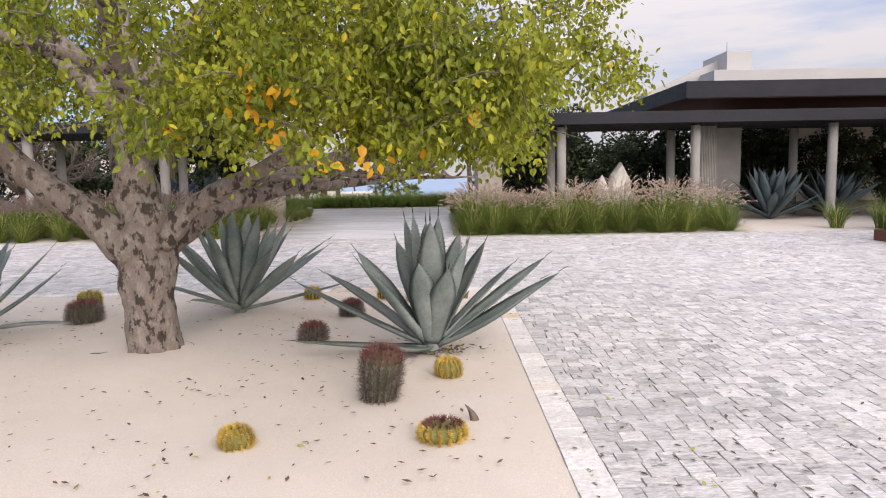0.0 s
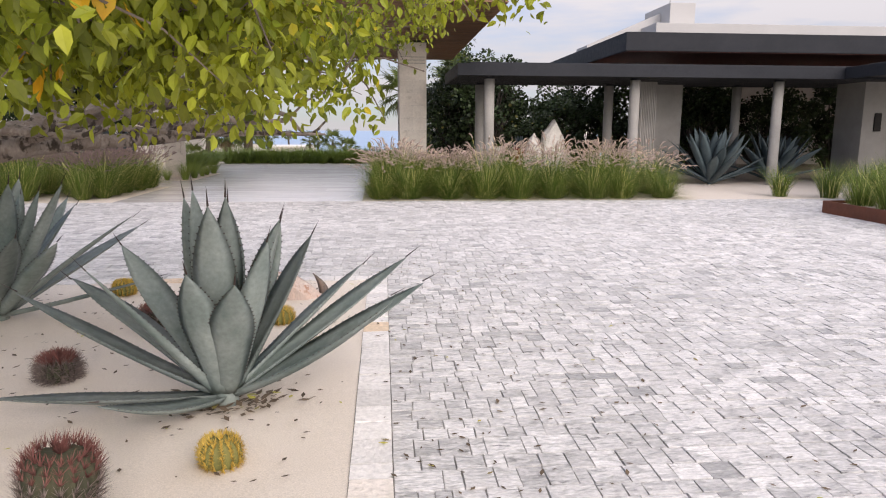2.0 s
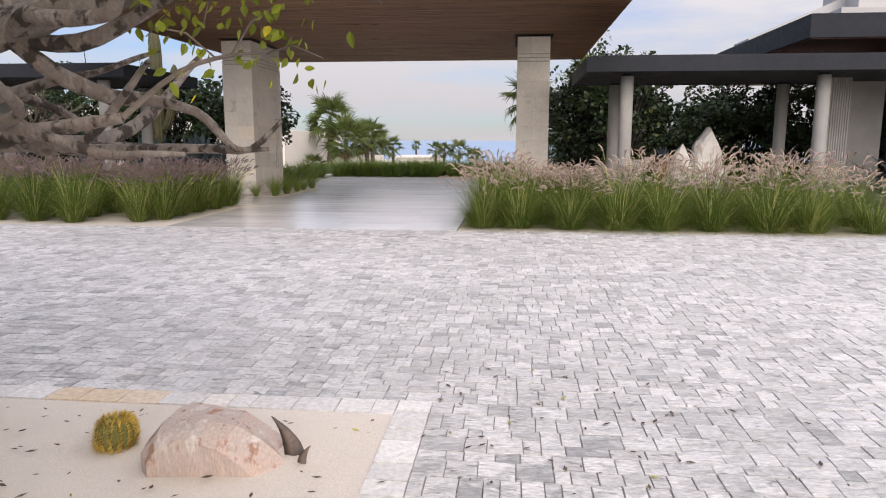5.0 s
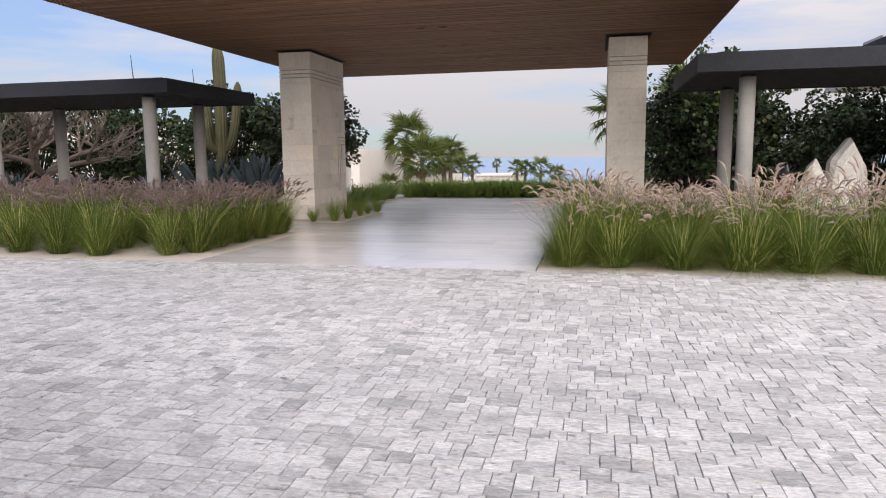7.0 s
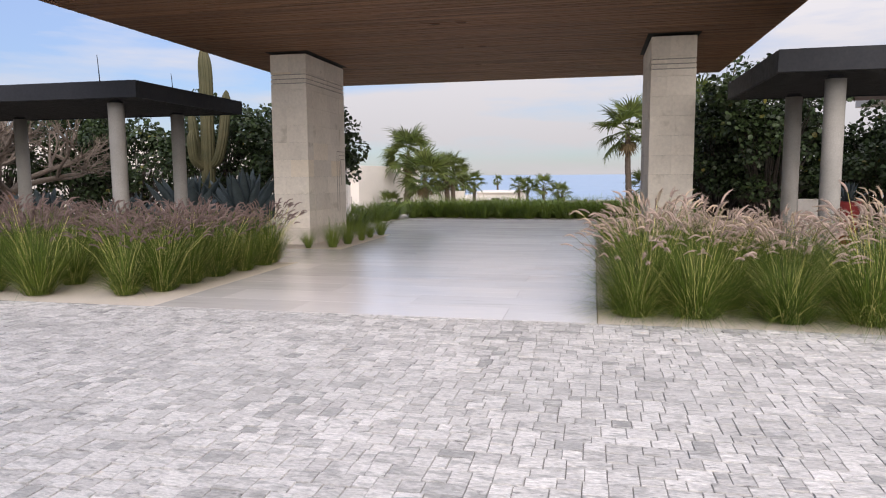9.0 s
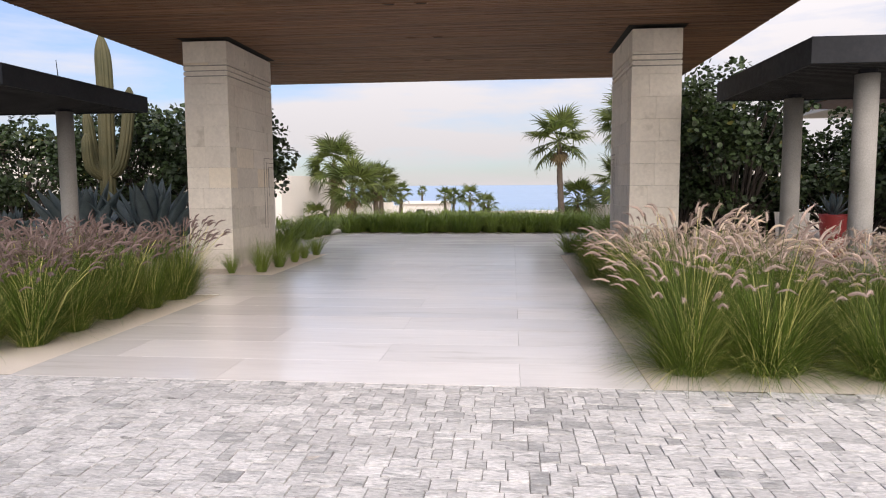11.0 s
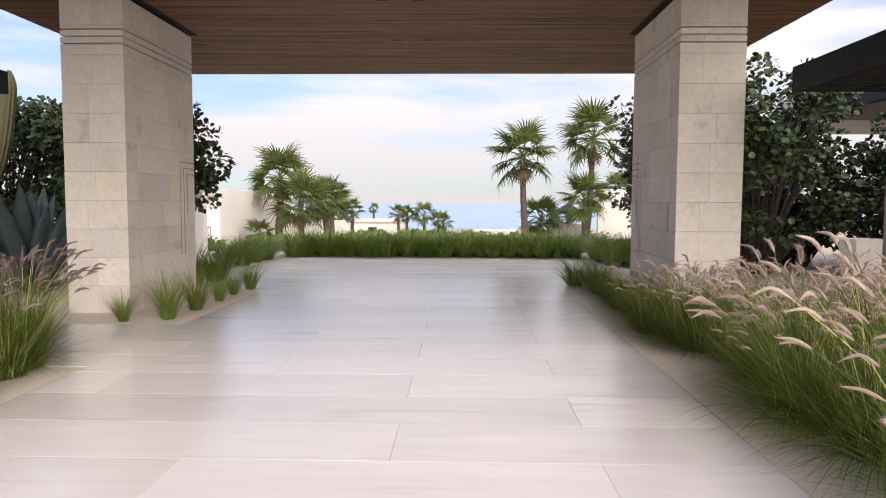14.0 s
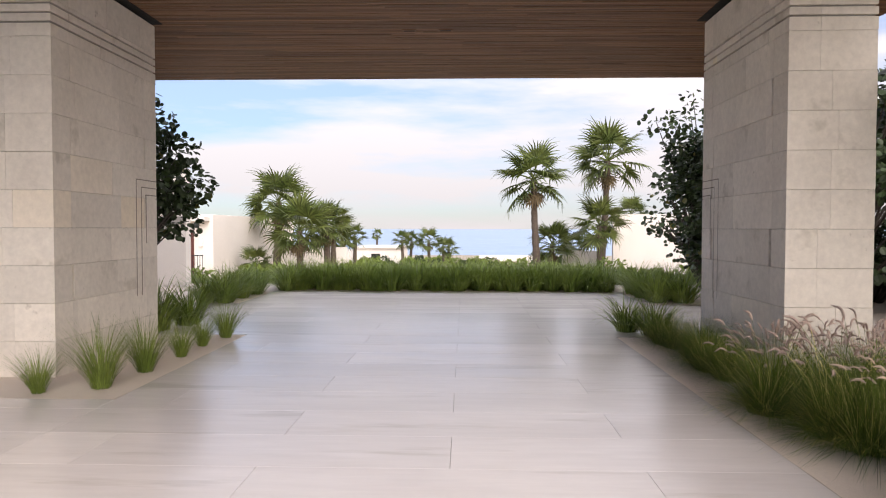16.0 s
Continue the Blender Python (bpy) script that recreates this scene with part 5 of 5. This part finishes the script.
# sprays of leaves turned yellow at the crown's near edge
yp = np.concatenate([rn.normal(0, 0.045 if k else 0.09, (22 if k == 0 else 6, 3)) + np.array(c) for k, c in enumerate(((-0.97, 3.6, 1.89), (-0.91, 3.6, 1.67), (-0.67, 3.6, 1.53), (0.09, 3.6, 1.77), (-0.44, 3.6, 1.52), (-0.2, 3.9, 1.62), (-1.5, 3.8, 1.75)))])
ny = len(yp)
tagged(part("yellow_spray", leaf_build(yp - np.array([TX, TY, 0]), rn.normal(0, 0.5, (ny, 3)) + np.array([0, 0, -0.8]), rn.normal(0, 0.5, (ny, 3)) + np.array([0, -1, 0.3]), rn.uniform(0.05, 0.085, ny), OVATE, 0.2), M_LEAF_Y, tree, "bright yellow leaves"), kind="stuff")


def tub(x, y, foot, top, h, n, material, label):
    """A tapered planter with a rim, filled with soil."""
    p = thing("planter_pot", pose(x, y, 0, 0, 0, 45 if n == 4 else 0), label, "planter", "pots by the walkway")
    b = Build()
    prof = ((foot, -0.01), (foot + 0.01, 0.02), (top, h - 0.05), (top + 0.012, h), (top - 0.03, h), (top - 0.04, h - 0.08))
    b.v = [(r * math.cos(2 * math.pi * k / n), r * math.sin(2 * math.pi * k / n), z) for r, z in prof for k in range(n)]
    b.f = [(j * n + k, j * n + (k + 1) % n, (j + 1) * n + (k + 1) % n, (j + 1) * n + k) for j in range(len(prof) - 1) for k in range(n)] + [tuple(reversed(range(n)))]
    part("pot", b, material, p, "", n > 4)
    s = Build()
    s.v = [((top - 0.035) * math.cos(2 * math.pi * k / n), (top - 0.035) * math.sin(2 * math.pi * k / n), h - 0.075) for k in range(n)]
    s.f = [tuple(range(n))]
    part("soil", s, M_DEBRIS, p)


tub(4.42, 24.5, 0.24, 0.32, 0.92, 4, M_STUCCO, "tall pale square planter pot beside the walkway")
tub(5.2, 24.6, 0.17, 0.24, 0.88, 24, M_RED, "tall red glazed planter pot beside the walkway")
agave(5.2, 24.6, rosette(14, 0.42, 0.07, 61, 30, 86), "small blue-grey agave in a red pot", M_AGAVE_DARK, "", False, 0.79, 61)

# cord round the foot of the trunk
ring = [(TX + 0.27 * math.cos(w) * (1 + 0.12 * math.sin(3 * w)), TY + 0.26 * math.sin(w), 0.045) for w in np.linspace(0.3, 6.9, 40)] + [(TX - 0.42, TY - 0.12, 0.04), (TX - 0.50, TY - 0.10, 0.035)]
tagged(part("cord", Build().tube(ring, [0.004] * len(ring), 6), M_BLACK, None, "", True), "thin black cable round the tree's foot", "cable")

# leaf litter
rl = random.Random(31)
litter_sand, litter_stone = Build(), Build()


def scrap(b, x, y, z, s):
    w = rl.uniform(0, math.pi * 2)
    c, d = math.cos(w), math.sin(w)
    pts = [(-s, 0, 0), (0, -s * 0.4, s * 0.15), (s, 0, s * 0.25), (0, s * 0.4, s * 0.1)]
    b.add([(x + c * u - d * v, y + d * u + c * v, z + k) for u, v, k in pts], [(0, 1, 2, 3)])


for _ in range(1300):
    scrap(litter_sand, rl.uniform(-7, 0.45), rl.uniform(2.4, 8.5), 0.02, rl.uniform(0.010, 0.030))
for _ in range(140):
    w, q = rl.uniform(0, 2 * math.pi), abs(rl.gauss(0, 0.14)) + 0.06
    scrap(litter_sand, -0.15 + q * math.cos(w), 5.56 + q * math.sin(w), 0.022, rl.uniform(0.015, 0.045))
for _ in range(560):
    x = 0.6 + abs(rl.gauss(0, 1.3))
    scrap(litter_stone, x, 2.4 + 7.0 * rl.random() ** 1.4, 0.006, rl.uniform(0.010, 0.028))
tagged(part("leaf_litter", litter_sand, M_DEBRIS), "dry brown leaf litter scattered over sand", "leaf litter", "", "stuff")
tagged(part("leaf_litter", litter_stone, M_DEBRIS), "dry brown leaf litter scattered over paving", "leaf litter", "", "stuff")

# ---- stone pieces ----
terrace = structure("terrace", Build().box(-30, PAVE_Y, -0.12, TER_X1, 34, -0.035).box(TER_X1, 25.9, -0.12, 12, 34, -0.036), M_JOINT, "smooth pale limestone terrace leading towards the sea", "terrace")
SLABS = {}


def slab(x0, x1, y0, y1):
    key = (round(x1 - x0, 3), round(y1 - y0, 3))
    if key not in SLABS:
        w, d = key
        SLABS[key] = Build().box(0.001, 0.001, -0.034, w - 0.001, d - 0.001, 0, 0.001).mesh("slab", M_SLAB)
    part("slab", SLABS[key], None, terrace, "", False, pose(x0, y0, 0))


ROW, LONG = 0.632, 2.34
y, k = PAVE_Y + 0.003, 0
while y < 31.9:
    y1 = min(y + ROW, 31.92)
    left, right = TER_X0, TER_X1
    if 25.7 < y + 0.1 < 29.3:
        left, right = -7.58, 3.38
    elif y + 0.1 >= 29.3:
        left, right = -6.1, 1.7
    x = -0.70 + (LONG / 2 if k % 2 else 0) - LONG * 5
    while x < right:
        a, b_ = max(x, left), min(x + LONG, right)
        if b_ - a > 0.02:
            slab(a, b_, y, y1)
        x += LONG
    y, k = y1, k + 1
for i, (ya, yb) in enumerate(((20.1, 20.545), (20.547, 21.178), (21.18, 21.81), (21.812, 22.1))):
    for j in range(3):
        slab(max(-11.0, TER_X0 - LONG * (j + 1) + (0.6 if i % 2 else 0)), TER_X0 - max(0.0, LONG * j - (0.6 if i % 2 else 0)), ya, yb)

pavement = structure("pavement", Build().box(BED_X, -6, -0.12, 30, PAVE_Y - 0.002, -0.011).box(-30, BED_Y, -0.12, BED_X, PAVE_Y - 0.002, -0.011), M_JOINT, "courtyard paving of rough pale split-stone setts", "pavement")
rp = random.Random(17)
SETTS = {}
rest = Build()


def sett_verts(w, d, jr):
    g, c = 0.0002, 0.002
    k = [(jr.uniform(-0.0005, 0.0028), jr.uniform(-0.0005, 0.0045)) for _ in range(4)]
    lo = [(g + k[0][0], g + k[0][1]), (w - g - k[1][0], g + k[1][1]), (w - g - k[2][0], d - g - k[2][1]), (g + k[3][0], d - g - k[3][1])]
    hi = [(lo[0][0] + c, lo[0][1] + c), (lo[1][0] - c, lo[1][1] + c), (lo[2][0] - c, lo[2][1] - c), (lo[3][0] + c, lo[3][1] - c)]
    return [(a, b, -0.02) for a, b in lo] + [(a, b, jr.uniform(-0.004, 0.004)) for a, b in hi]


SETT_FACES = [(4, 5, 6, 7), (0, 1, 5, 4), (1, 2, 6, 5), (2, 3, 7, 6), (3, 0, 4, 7)]
count = 0


def sett(x, y, w, d):
    global count
    z = rp.uniform(-0.001, 0.001)
    if 0.72 < x < 2.5 and 4.6 < y < 10.2 and count < 300 and rp.random() < 0.8:
        key = (round(w, 3), round(d, 3), rp.randint(0, 1))
        if key not in SETTS:
            SETTS[key] = Build().add(sett_verts(w, d, random.Random(hash(key[:2]) % 1000 + key[2])), SETT_FACES).mesh("sett", M_SETT)
        part("sett", SETTS[key], None, pavement, "", False, pose(x, y, z, rp.uniform(-0.2, 0.2), rp.uniform(-0.2, 0.2), rp.uniform(-0.5, 0.5)))
        count += 1
    else:
        rest.add([(x + a, y + b, z + c) for a, b, c in sett_verts(w, d, rp)], SETT_FACES)


def run(x, y, length, d):
    """One course of setts filling a stretch exactly."""
    ws = []
    while sum(ws) < length - 0.05:
        ws.append(rp.choice((0.08, 0.10, 0.11, 0.12, 0.13, 0.14, 0.16, 0.20)))
    k = length / sum(ws)
    for w in ws:
        sett(x, y, w * k, d)
        x += w * k


# double courses, broken every few stones by a step in the bed joint
y = -3.0
while y < PAVE_Y - 0.05:
    d = rp.uniform(0.23, 0.30)
    if PAVE_Y - y - d < 0.15:
        d = PAVE_Y - y - 0.003
    if y < BED_Y + 0.18 < y + d or 0 < BED_Y + 0.19 - y - d < 0.15:
        d = BED_Y + 0.19 - y
    xa = BED_X + 0.19 if y < BED_Y + 0.18 else -14.0
    x, lim = xa, 16.0 if y > 13.8 else 9.5
    while x < lim:
        length = rp.uniform(0.3, 1.0)
        low = d * rp.uniform(0.36, 0.64)
        if d < 0.16:
            run(x, y, length, d)
        else:
            run(x, y, length, low)
            run(x, y + low, length, d - low)
        x += length
    y += d
tagged(part("setts", rest, M_SETT, pavement, "pale split-stone setts"), kind="stuff")
y = -3.0
while y < BED_Y + 0.19:
    d = rp.choice((0.13, 0.16, 0.2, 0.24))
    d = min(d, BED_Y + 0.19 - y)
    if d > 0.03:
        part("edge_stone", Build().add([(BED_X + a, y + b, c + 0.002) for a, b, c in sett_verts(0.1905, d, rp)], SETT_FACES), M_EDGE, pavement)
    y += d
x = BED_X
while x > -12:
    w = rp.choice((0.13, 0.16, 0.2, 0.24))
    part("edge_stone", Build().add([(x - w + a, BED_Y + b, c + 0.002) for a, b, c in sett_verts(w, 0.1905, rp)], SETT_FACES), M_EDGE, pavement)
    x -= w
